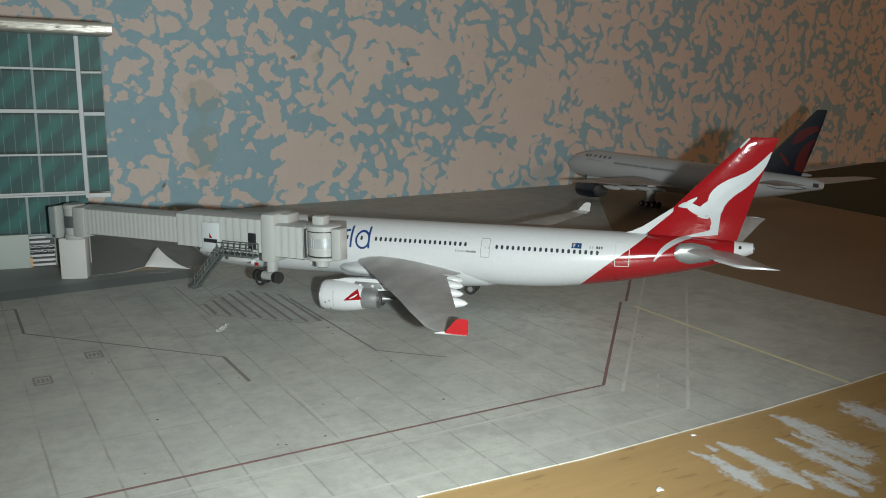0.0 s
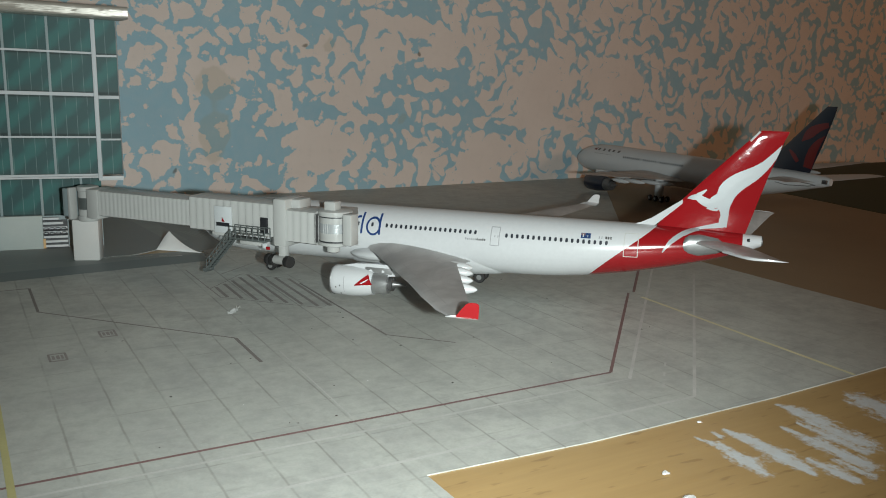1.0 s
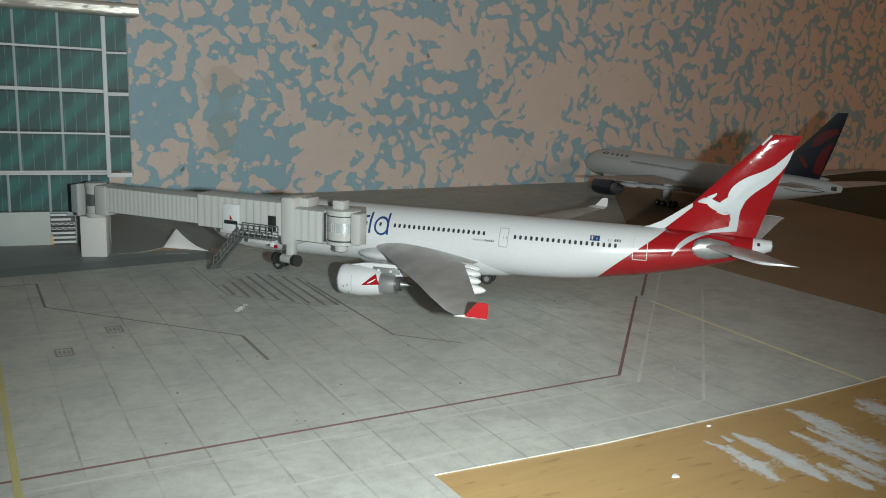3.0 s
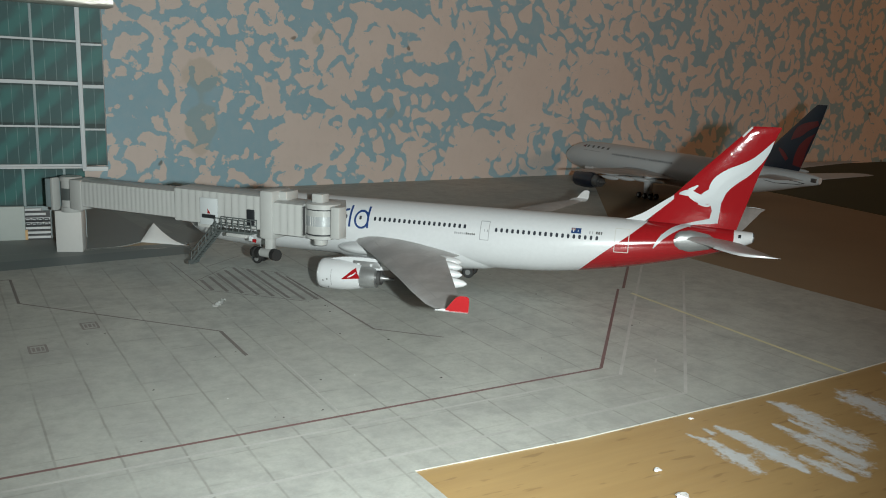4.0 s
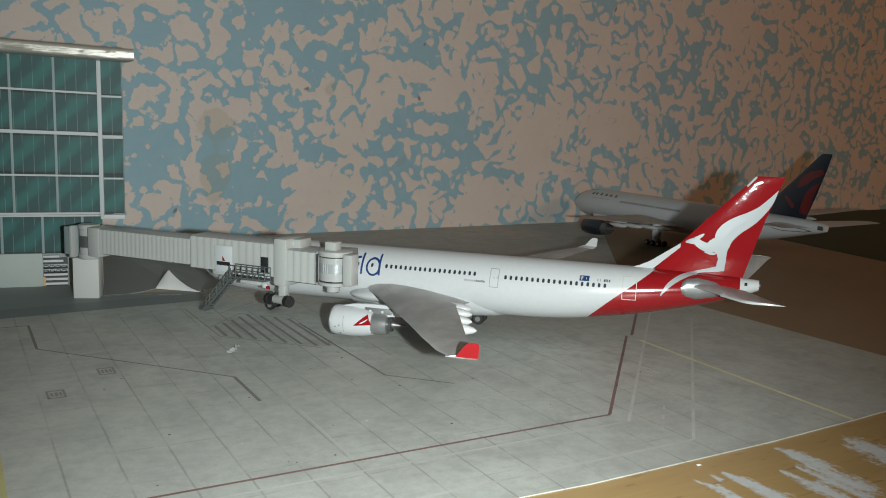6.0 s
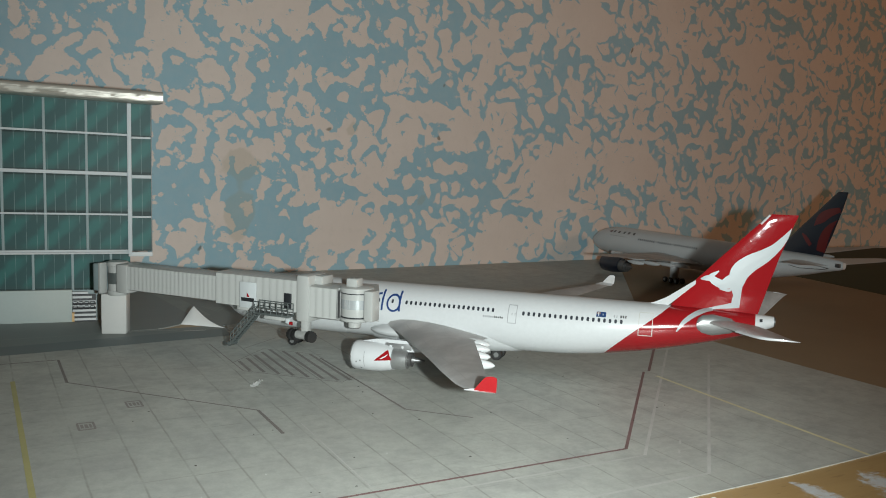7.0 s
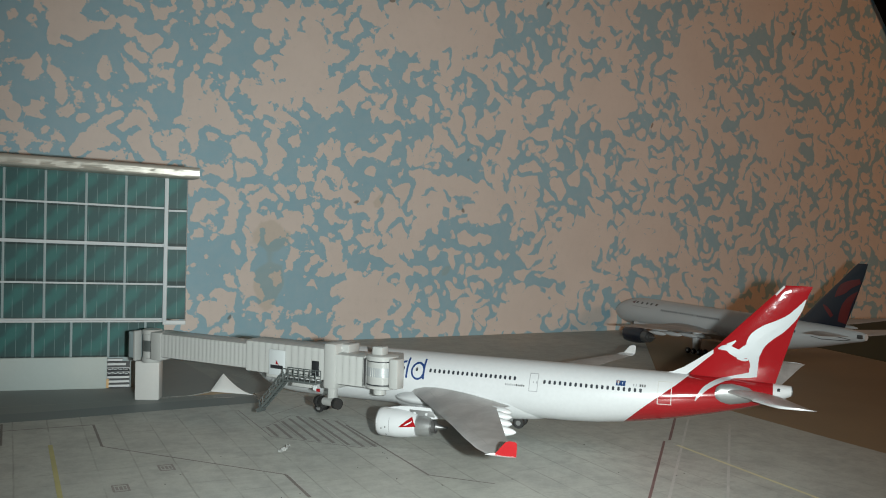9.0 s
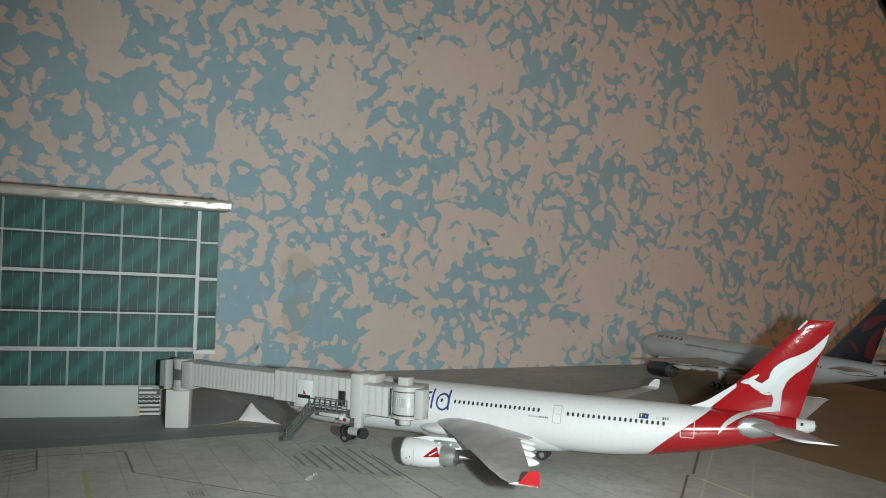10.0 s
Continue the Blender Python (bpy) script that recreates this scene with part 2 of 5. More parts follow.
def table_wood():
    """Beech veneer with dark flecks and dried white paint smears."""
    n = Nodes("beech_veneer")
    grain = n.noise(70, 5, 0.65, 0.5, n.mapped((0.10, 1.0, 1)))
    fine = n.noise(700, 3, 0.6, 0, n.mapped((0.08, 1.0, 1)))
    fleck = n.step(n.noise(800, 2, 0.5, 0, n.mapped((0.22, 1, 1), (1, 2, 0), (0, 0, 4))), 0.62, 0.70)
    col = n.mix(grain, (0.35, 0.225, 0.088), (0.52, 0.36, 0.16))
    col = n.mix(n.math("MULTIPLY", fine, 0.45), col, (0.25, 0.15, 0.07))
    col = n.mix(n.math("MULTIPLY", fleck, 0.36), col, (0.15, 0.08, 0.035))
    # dried white paint: the mesh carries where the brush went
    at = n.t.nodes.new("ShaderNodeAttribute")
    at.attribute_name = "paint"
    bristle = n.noise(1000, 3, 0.6, 0, n.mapped((1.0, 0.14, 1), (0, 0, 0), (0, 0, 2)))
    broad = n.noise(420, 3, 0.6, 0.3, n.mapped((1.0, 0.4, 1), (2, 1, 0)))
    chip = n.noise(1300, 3, 0.6, 0.3)
    field = n.math("ADD", at.outputs["Fac"], n.math("MULTIPLY", n.math("SUBTRACT", bristle, 0.5), 0.6))
    field = n.math("ADD", field, n.math("MULTIPLY", n.math("SUBTRACT", broad, 0.5), 1.3))
    field = n.math("ADD", field, n.math("MULTIPLY", n.math("SUBTRACT", chip, 0.5), 1.2))
    smear = n.math("MULTIPLY", n.step(field, 0.26, 0.84), n.step(at.outputs["Fac"], 0.0, 0.3))
    col = n.mix(n.math("MULTIPLY", smear, n.math("ADD", 0.62, n.math("MULTIPLY", n.noise(520, 3, 0.6), 0.5), clamp=True)), col, (0.54, 0.58, 0.60))
    rough = n.math("ADD", 0.36, n.math("MULTIPLY", smear, 0.4))
    return n.done(col, rough, 0, n.math("ADD", n.math("MULTIPLY", fine, 0.3), n.math("MULTIPLY", n.math("MULTIPLY", smear, chip), 0.5)), 0.0002, 0.35)


def pane_print():
    """Printed teal curtain wall: soft slanting reflections, dull grey rims, a few thin pale verticals."""
    n = Nodes("printed_teal_glazing")
    x, _, z = n.xyz()
    shift = n.math("MULTIPLY", n.random(), 9.0)
    d = n.math("ADD", n.math("MULTIPLY", x, 1.0), n.math("MULTIPLY", z, -0.85))
    band = n.math("SINE", n.math("ADD", n.math("ADD", n.math("MULTIPLY", d, 620.0), shift), n.math("MULTIPLY", n.noise(190, 2), 3.0)))
    band = n.step(band, -0.7, 1.0)
    col = n.mix(band, (0.032, 0.079, 0.080), (0.036, 0.127, 0.120))
    edge = n.step(n.math("ABSOLUTE", z), 0.0030, 0.0053)
    col = n.mix(n.math("MULTIPLY", edge, 0.6), col, (0.042, 0.070, 0.068))
    # shadow lines along the rails, put into the printed colour
    rim = n.step(n.math("ABSOLUTE", z), 0.0049, 0.0054)
    col = n.mix(n.math("MULTIPLY", rim, 0.75), col, (0.012, 0.022, 0.022))
    f = n.math("FRACT", n.math("ADD", n.math("DIVIDE", n.math("ADD", x, 0.0064), 0.0029), n.math("MULTIPLY", n.random(), 0.35)))
    thin = n.step(n.math("ABSOLUTE", n.math("SUBTRACT", f, 0.5)), 0.05, 0.015)
    thin = n.math("MULTIPLY", thin, n.step(n.noise(160, 2), 0.38, 0.55))
    col = n.mix(n.math("MULTIPLY", thin, 0.36), col, (0.24, 0.33, 0.33))
    return n.done(col, 0.5, 0, n.noise(800, 2), 0.00005, 0.3, spec=0.2)


def roof_tape():
    """Crinkled shiny tape over card."""
    n = Nodes("crinkled_tape")
    w = n.noise(330, 4, 0.62, 0.5, n.mapped((0.15, 1, 1.0)))
    col = n.mix(w, (0.36, 0.345, 0.30), (0.52, 0.50, 0.45))
    return n.done(col, 0.36, 0.25, w, 0.0005, 0.7)


def livery_white():
    """White fuselage with the aft end painted red along a slanting curve."""
    n = Nodes("white_and_red_fuselage")
    x, _, z = n.xyz()
    # the edge runs forward as it goes down, steepening towards the belly
    low = n.math("MAXIMUM", n.math("SUBTRACT", 0.0157, z), 0.0)
    edge = n.math("ADD", 0.1245, n.math("MULTIPLY", n.math("SUBTRACT", z, 0.0157), 1.30))
    edge = n.math("ADD", edge, n.math("MULTIPLY", n.math("MULTIPLY", low, low), 22.0))
    d = n.math("SUBTRACT", x, edge)
    red = n.step(d, -0.00006, 0.00006)
    end = n.step(x, 0.14915, 0.14925)
    red = n.math("MULTIPLY", red, n.math("SUBTRACT", 1.0, end))
    fine = n.noise(1200, 2)
    col = n.mix(fine, (0.525, 0.54, 0.55), (0.575, 0.59, 0.60))
    col = n.mix(red, col, n.mix(fine, (0.25, 0.009, 0.012), (0.29, 0.011, 0.014)))
    return n.done(col, n.math("SUBTRACT", 0.30, n.math("MULTIPLY", red, 0.15)), 0, fine, 0.00003, 0.3, 0.25)


WALL, APRON, WOOD, PANE, TAPE, LIVERY = wall_paint(), concrete_print(), table_wood(), pane_print(), roof_tape(), livery_white()

# ---- helpers for shapes (all lengths in millimetres) ----


def thing(name, m, label, category, group="", kind=""):
    ob = new(name)
    ob.empty_display_size = 0.01
    ob.matrix_world = m
    return tagged(ob, label, category, group, kind)


def spot(x, y, z=0.0, rz=0.0):
    return pose(x * MM, y * MM, z * MM, 0, 0, rz)


def part(name, bm, material, parent=None, label="", smooth=True, local=None):
    """One mesh object out of a bmesh in millimetres."""
    bmesh.ops.recalc_face_normals(bm, faces=bm.faces[:])
    me = bpy.data.meshes.new(name)
    bm.to_mesh(me)
    bm.free()
    me.transform(Matrix.Scale(MM, 4))
    return mesh_part(name, me, material, parent, label, smooth, local)


def mesh_part(name, me, material, parent=None, label="", smooth=True, local=None):
    if not me.materials:
        me.materials.append(material)
        if smooth:
            me.shade_smooth()
            me.set_sharp_from_angle(angle=radians(38))
    ob = new(name, me)
    if parent is not None:
        ob.parent = parent
    if local is not None:
        ob.matrix_basis = local
    if label:
        ob["label"] = label
    return ob


def box(bm, x0, x1, y0, y1, z0, z1, bevel=0.0, m=None):
    made = bmesh.ops.create_cube(bm, size=1.0)["verts"]
    bmesh.ops.transform(bm, verts=made, matrix=Matrix.Translation(((x0 + x1) / 2, (y0 + y1) / 2, (z0 + z1) / 2))
                        @ Matrix.Diagonal((x1 - x0, y1 - y0, z1 - z0, 1)))
    if bevel:
        edges = {e for v in made for e in v.link_edges}
        out = bmesh.ops.bevel(bm, geom=list(edges), offset=bevel, segments=2, affect="EDGES", profile=0.5)
        made = list({v for f in out["faces"] for v in f.verts} | {v for v in made if v.is_valid})
    if m is not None:
        bmesh.ops.transform(bm, verts=made, matrix=m)
    return bm


def rod(bm, a, b, r0, r1=None, seg=10, caps=True):
    a, b = Vector(a), Vector(b)
    d = b - a
    m = Matrix.Translation((a + b) / 2) @ d.to_track_quat("Z", "Y").to_matrix().to_4x4()
    bmesh.ops.create_cone(bm, cap_ends=caps, segments=seg, radius1=r0, radius2=r0 if r1 is None else r1, depth=d.length, matrix=m)
    return bm


def loft(bm, rings, caps=True, closed=True):
    """A skin over rings of equally many points."""
    made = [[bm.verts.new(p) for p in ring] for ring in rings]
    for a, b in zip(made, made[1:]):
        k = len(a)
        for i in range(k if closed else k - 1):
            bm.faces.new((a[i], a[(i + 1) % k], b[(i + 1) % k], b[i]))
    if caps and closed:
        bm.faces.new(made[0][::-1])
        bm.faces.new(made[-1])
    return bm


def turned(bm, profile, centre, axis="X", seg=32, caps=True):
    """A body of revolution from (along, radius) pairs."""
    rings = []
    for s, r in profile:
        ring = []
        for i in range(seg):
            a = 2 * math.pi * i / seg
            p, q = r * math.cos(a), r * math.sin(a)
            o = {"X": (s, p, q), "Y": (p, s, q), "Z": (p, q, s)}[axis]
            ring.append(Vector(centre) + Vector(o))
        rings.append(ring)
    return loft(bm, rings, caps)


def slab(bm, outline, z0, z1):
    """A flat polygon with thickness."""
    low = [bm.verts.new((x, y, z0)) for x, y in outline]
    top = [bm.verts.new((x, y, z1)) for x, y in outline]
    k = len(outline)
    bm.faces.new(low[::-1])
    bm.faces.new(top)
    for i in range(k):
        bm.faces.new((low[i], low[(i + 1) % k], top[(i + 1) % k], top[i]))
    return bm


def spline(points, steps):
    """Points on a smooth curve through the given ones."""
    pts = [Vector(p) for p in points]
    out = []
    for i in range(len(pts) - 1):
        a, b, c, d = pts[max(i - 1, 0)], pts[i], pts[i + 1], pts[min(i + 2, len(pts) - 1)]
        for k in range(steps):
            t = k / steps
            out.append(0.5 * (2 * b + (c - a) * t + (2 * a - 5 * b + 4 * c - d) * t * t + (3 * b - a - 3 * c + d) * t ** 3))
    return out + [pts[-1]]


def ribbon(bm, points, lift, thick=0.03):
    """A flat strip of varying width; points are (u, v, half width), lift maps u, v onto the surface."""
    rows = []
    for i, p in enumerate(points):
        a, b = points[max(i - 1, 0)], points[min(i + 1, len(points) - 1)]
        d = Vector((b[0] - a[0], b[1] - a[1]))
        d = d.normalized() if d.length else Vector((1, 0))
        n = Vector((-d.y, d.x)) * p[2]
        rows.append([bm.verts.new(lift(p[0] + n.x * k, p[1] + n.y * k)) for k in (-1, 0, 1)])
    for a, b in zip(rows, rows[1:]):
        for i in range(2):
            bm.faces.new((a[i], a[i + 1], b[i + 1], b[i]))
    return bm


# ---- the room: table, walls, ceiling ----
WALL_TURN = 0.27
wall_m = spot(0, 194.3, 0, WALL_TURN)


def structure(name, bm, material, label, m=None, smooth=False):
    return tagged(part(name, bm, material, None, "", smooth, m), label, name.split("_")[0], "", "structure")


# where the dabbing left broad pale and broad blue areas: along the wall, height, half width, half height
PALE_PATCHES = [(-111, 145, 12, 11), (-108, 131, 7, 7), (-10, 127, 14, 17), (-16, 111, 20, 6), (-49, 100, 9, 7), (58, 147, 28, 12), (-22, 51, 8, 4), (54, 55, 8, 5), (22, 16, 11, 13), (40, 44, 7, 9), (8, 38, 7, 7), (69, 74, 13, 4), (83, 65, 8, 10), (100, 108, 4, 14), (155, 124, 16, 9), (267, 196, 22, 14), (215, 150, 11, 20), (280, 113, 14, 14), (189, 51, 27, 8), (139, 43, 15, 17), (112, 15, 20, 9), (-86, 153, 11, 4), (-23, 160, 11, 5)]
BLUE_PATCHES = [(-136, 125, 16, 8), (-95, 118, 18, 4), (-60, 129, 10, 13), (-39, 132, 7, 7), (-92, 146, 6, 5), (-75, 140, 6, 9), (10, 98, 23, 8), (19, 78, 18, 8), (-30, 40, 28, 7), (-50, 28, 9, 7), (-16, 71, 4, 6), (59, 44, 13, 12), (186, 161, 10, 18), (156, 190, 23, 7), (266, 163, 20, 12), (138, 95, 18, 5), (146, 74, 6, 13), (259, 69, 10, 9), (94, 44, 8, 17), (114, 152, 10, 12), (-119, 103, 5, 3), (-3, 17, 10, 9)]
GLUE_STAINS = [(-25, 47, 9, 7), (-24, 27, 7, 12), (28, 65, 4, 4), (63, 33, 3, 2)]


def make_wall():
    us = [-1050, -600, -300] + [-240 + 4 * i for i in range(176)] + [600, 1050]
    zs = [-760, -300, -40] + [-8 + 4 * i for i in range(72)] + [400, 900]
    bm = bmesh.new()
    density, stain = bm.verts.layers.float.new("dab_density"), bm.verts.layers.float.new("glue_stain")

    def near(u, z, patch, inner, outer):
        d = math.hypot((u - patch[0]) / patch[2], (z - patch[1]) / patch[3]) + 0.55 * noise.noise(Vector((u * 0.09, z * 0.09, patch[0])))
        k = min(1.0, max(0.0, (outer - d) / (outer - inner)))
        return k * k * (3 - 2 * k)
    rows = []
    for u in us:
        row = []
        for z in zs:
            v = bm.verts.new((u, 0, z))
            d = 0.5 + 0.075 * min(1.0, max(0.0, (200 - u) / 300)) + 0.05 * noise.noise(Vector((u * 0.02, z * 0.02, 3)))
            d -= 0.40 * max(near(u, z, p, 0.55, 1.3) for p in PALE_PATCHES)
            d += 0.26 * max(near(u, z, p, 0.4, 1.5) for p in BLUE_PATCHES)
            v[density], v[stain] = d, max(near(u, z, p, 0.6, 1.3) for p in GLUE_STAINS)
            row.append(v)
        rows.append(row)
    for a, b in zip(rows, rows[1:]):
        for i in range(len(zs) - 1):
            bm.faces.new((a[i], b[i], b[i + 1], a[i + 1]))
    box(bm, -1050, 1050, 2, 100, -760, 900)
    structure("wall_north", bm, WALL, "beige plaster wall dabbed all over with ragged blue paint", wall_m)


make_wall()
structure("wall_south", box(bmesh.new(), -1000, 1000, -1600, -1500, -760, 900), ROOM_PAINT, "plain painted room wall")
structure("wall_east", box(bmesh.new(), 950, 1050, -1500, 320, -760, 900), ROOM_PAINT, "plain painted room wall")
structure("wall_west", box(bmesh.new(), -1050, -950, -1500, 160, -760, 900), ROOM_PAINT, "plain painted room wall")
structure("floor", box(bmesh.new(), -1050, 1050, -1600, 400, -860, -760), FLOOR_WOOD, "brown laminate room floor")
structure("ceiling", box(bmesh.new(), -1050, 1050, -1600, 400, 900, 1000), CEILING_PAINT, "plain white room ceiling")

# brush strokes of white paint on the bare wood: x, y and half width at start, middle and end
STROKES = [((-24.6, -80.9, 0.3), (-23.1, -84.6, 1.0), (-24.1, -90.4, 1.9), (-24.9, -94.2, 1.2)),
           ((-18.2, -81.0, 0.6), (-17.6, -84.8, 1.5), (-17.8, -90.8, 2.1), (-18.5, -95.2, 1.5), (-18.9, -97.9, 0.5)),
           ((-1.6, -77.6, 0.7), (-1.0, -81.3, 1.9), (-2.3, -87.8, 2.6), (-2.9, -94.2, 2.2)),
           ((-9.0, -84.4, 0.6), (-9.2, -89.9, 1.5), (-9.2, -94.7, 2.0), (-9.4, -99.6, 1.7)),
           ((-15.3, -94.2, 0.6), (-15.2, -98.3, 1.6), (-15.4, -101.6, 1.1)), ((-5.4, -84.5, 0.4), (-5.4, -90, 1.3), (-5.2, -96, 0.9)),
           ((14.5, -80.9, 1.9), (12.7, -86, 3.4), (10.6, -94, 2.6)), ((-12.0, -96.0, 0.5), (-11.6, -102, 1.2)),
           ((30.9, -77.0, 0.5), (30.4, -78.2, 0.8)), ((-20.6, -80, 0.3), (-20.7, -82.5, 0.6))]


def painted(x, y):
    best = 0.0
    for stroke in STROKES:
        for a, b in zip(stroke, stroke[1:]):
            d = Vector((b[0] - a[0], b[1] - a[1]))
            k = min(1.0, max(0.0, ((x - a[0]) * d.x + (y - a[1]) * d.y) / d.length_squared))
            r = math.hypot(x - a[0] - d.x * k, y - a[1] - d.y * k) / (0.86 * (a[2] + (b[2] - a[2]) * k))
            best = max(best, 1.0 - 0.45 * r)
    return max(0.0, best)


def make_table():
    t = thing("wooden_table", spot(0, 0, 0), "beech wooden table with white paint smears on its top", "table")
    bm = bmesh.new()
    paint = bm.verts.layers.float.new("paint")
    xs = [-620, -48] + [-44 + 0.7 * i for i in range(127)] + [48, 620]
    ys = [0.0, 0.35, 0.41] + [0.425 + i * 0.00115 for i in range(68)] + [0.51, 1.0]
    top = [[bm.verts.new((x, -330 + s * (524.2 + 0.0046 * x), -0.2)) for s in ys] for x in xs]
    for row in top:
        for v in row:
            if abs(v.co.x) < 47:
                v[paint] = painted(v.co.x, v.co.y)
    for p, q in zip(top, top[1:]):
        for i in range(len(ys) - 1):
            bm.faces.new((p[i], q[i], q[i + 1], p[i + 1]))
    slab(bm, [(-620, -330), (620, -330), (620, 197), (-620, 191.4)], -25, -0.6)
    part("tabletop", bm, WOOD, t, smooth=False)
    for x, y in ((-580, -290), (580, -290), (-580, 100), (580, 190)):
        part("leg", box(bmesh.new(), x - 25, x + 25, y - 25, y + 25, -760, -25, 3), WOOD, t)


make_table()


# ---- printed apron mats with their markings ----
def make_apron():
    t = thing("apron_mat", spot(0, 0, 0), "grey printed paper airport apron mat lying on the table", "mat")
    bm = bmesh.new()
    slab(bm, [(-330, -230), (-65, -230), (-67.5, -73.6), (-40, -75.2), (0, -75.0), (24, -74.0), (41.4, -72.9), (72.6, -70.7), (72.0, -20), (72.4, 45), (110, 95), (185, 194.9), (-57.4, 193.8), (-57.4, 83), (-61, 81.6), (-66, 81.2), (-72, 83.6), (-79, 85.6), (-90, 84.8), (-330, 84.4)], -0.19, 0.0)
    part("sheet", bm, APRON, t, smooth=False)
    bm = bmesh.new()
    slab(bm, [(-330, 84.2), (-92, 84.6), (-86, 86.9), (-82, 87.6), (-78, 87.3), (-74, 89.2), (-69.5, 92.3), (-66, 95), (-57.2, 86), (-50, 90), (-43, 112), (-40, 150), (-57.2, 193.8), (-330, 192.6)], -0.19, 0.006)
    part("rear_sheet", bm, TARMAC, t, smooth=False)

    def line(name, pts, width, material, label, z=0.04):
        bm = bmesh.new()
        ribbon(bm, [(x, y, width / 2) for x, y in pts], lambda u, v: (u, v, z))
        return part(name, bm, material, t, label, smooth=False)
    line("red_line", [(-260, -52.0), (-17.3, -52.5)], 0.62, MARK_RED, "dull red boundary line")
    line("red_line", [(-17.3, -52.5), (26.2, -7.9)], 0.62, MARK_RED, "dull red boundary line")
    line("red_line", [(28.0, -7.8), (61.4, 26.1)], 0.7, MARK_RED, "dull red boundary line")
    line("white_line", [(-260, -55.6), (-16.4, -56.7)], 0.6, MARK_FAINT, "pale boundary line")
    line("white_line", [(-16.4, -56.7), (59.4, 18.6)], 0.6, MARK_WHITE, "pale boundary line")
    line("white_line", [(-260, -68.5), (-12.2, -68.5)], 0.7, MARK_FAINT, "pale boundary line")
    line("white_line", [(-12.2, -68.5), (57.5, 0.6)], 0.6, MARK_WHITE, "pale boundary line")
    for k in range(9):
        s = k * 4.2
        line("white_dash", [(-14 + s, -62.8 + s), (-12.4 + s, -61.2 + s)], 0.4, MARK_FAINT, "short pale dash")
    line("yellow_line", [(26.4, -12.4), (23.4, -73.9)], 0.95, MARK_PALE_YELLOW, "thin pale yellow taxi line", 0.05)
    line("yellow_line", [(-117.5, 40), (-117.1, -120)], 1.0, MARK_YELLOW, "thin yellow taxi line", 0.05)
    line("dark_line", [(-135, 57.8), (-106.6, 57.8)], 0.55, MARK_DARK, "thin dark line")
    line("dark_line", [(-106.6, 57.8), (-106.6, 34.6)], 0.6, MARK_DARK, "thin dark line")
    line("dark_line", [(-106.6, 34.6), (-73.2, -2.4)], 0.5, MARK_DARK, "thin dark line")
    line("dark_line", [(-73.2, -2.4), (-73.1, -18.9)], 0.7, MARK_DARK, "thin dark line")
    line("dark_line", [(-45.3, 36), (-44.6, -13.6)], 0.5, MARK_DARK, "thin dark line")
    line("dark_line", [(-44.6, -13.6), (-34.2, -24.4)], 0.45, MARK_DARK, "thin dark line")
    line("white_line", [(-67.9, -14.0), (-68.5, -50.0)], 0.28, MARK_FAINT, "short pale scratch line")
    line("tarmac_strip", [(-330, 81.4), (-58, 82.6)], 9.6, TARMAC, "dark grey printed strip", 0.012)
    line("white_line", [(-330, 87.9), (-90, 87.0)], 0.45, MARK_BAND_EDGE, "thin pale strip edge", 0.03)
    line("dark_band", [(-330, 71.5), (-115, 72.6), (-59, 76.9)], 10.4, MARK_BAND, "broad dark printed strip", 0.025)
    # hatched keep-clear box
    for k in range(8):
        x = -65.6 + 2.76 * k
        top = 40.6 + 2.6 * k if k < 4 else 50.4 - 3.0 * (k - 4)
        low = max(12.4, 29.9 - 2.75 * k)
        line("hatch_bar", [(x, top), (x - 0.1, low)], 0.85, HATCH, "dark hatching bar")
    line("thin_outline", [(-67.9, 62.8), (-67.2, 30.4), (-48.9, 11.6), (-44.7, 15.5)], 0.32, HATCH, "thin dark outline")
    line("thin_outline", [(-67.3, 39.6), (-55.8, 52.0), (-43.8, 39.4)], 0.28, HATCH, "thin dark outline")
    line("thin_outline", [(-60.6, 54.0), (-48.6, 63.9)], 0.32, HATCH, "thin dark outline")
    line("torn_edge", [(-57.4, 82.3), (-50.6, 82.3), (-40.6, 81.9), (-31, 81.6)], 0.4, PAPER, "torn white paper edge", 0.09)
    for k in range(6):
        line("hatch_bar", [(-136 + k * 0.2, 60 - k * 4.2), (-127.8, 64.5 - k * 4.2)], 0.8, HATCH, "dark hatching bar")
    line("dark_line", [(-127.8, 66), (-127.8, 43)], 0.5, MARK_DARK, "thin dark line")
    for pts in ([(-86, 86.9), (-82, 87.6), (-78, 87.3), (-74, 89.2), (-69.5, 92.3)], [(-70.6, 83.2), (-67, 81.4), (-64.5, 81.3)]):
        line("torn_edge", pts, 0.45, PAPER, "torn white paper edge", 0.09)
    line("torn_edge", [(-89, 85.4), (-79, 86.1), (-72, 84.2)], 0.3, MARK_WHITE, "torn white paper edge", 0.06)
    # small printed stand plates, their figures too worn to read
    for x, y in ((-106.2, 0.1), (-95.6, 11.7)):
        for d in (-2.2, 2.2):
            line("stand_mark", [(x - 1.6, y + d), (x + 1.6, y + d)], 0.6, HATCH, "small printed stand plate edge")
        for d, w in ((-1.45, 0.45), (1.45, 0.45), (-0.75, 0.5), (0.05, 0.6), (0.8, 0.45)):
            line("stand_mark", [(x + d, y - (2.1 if abs(d) > 1 else 1.2)), (x + d, y + (2.1 if abs(d) > 1 else 1.2))], w, HATCH, "small printed stand figure")
    # paler print under the bridge: a broad stripe and a row of short dashes
    line("pale_stripe", [(-65.0, 158), (-61.6, 119), (-60.4, 104)], 6.0, MARK_BAND_EDGE, "broad worn stripe", 0.03)
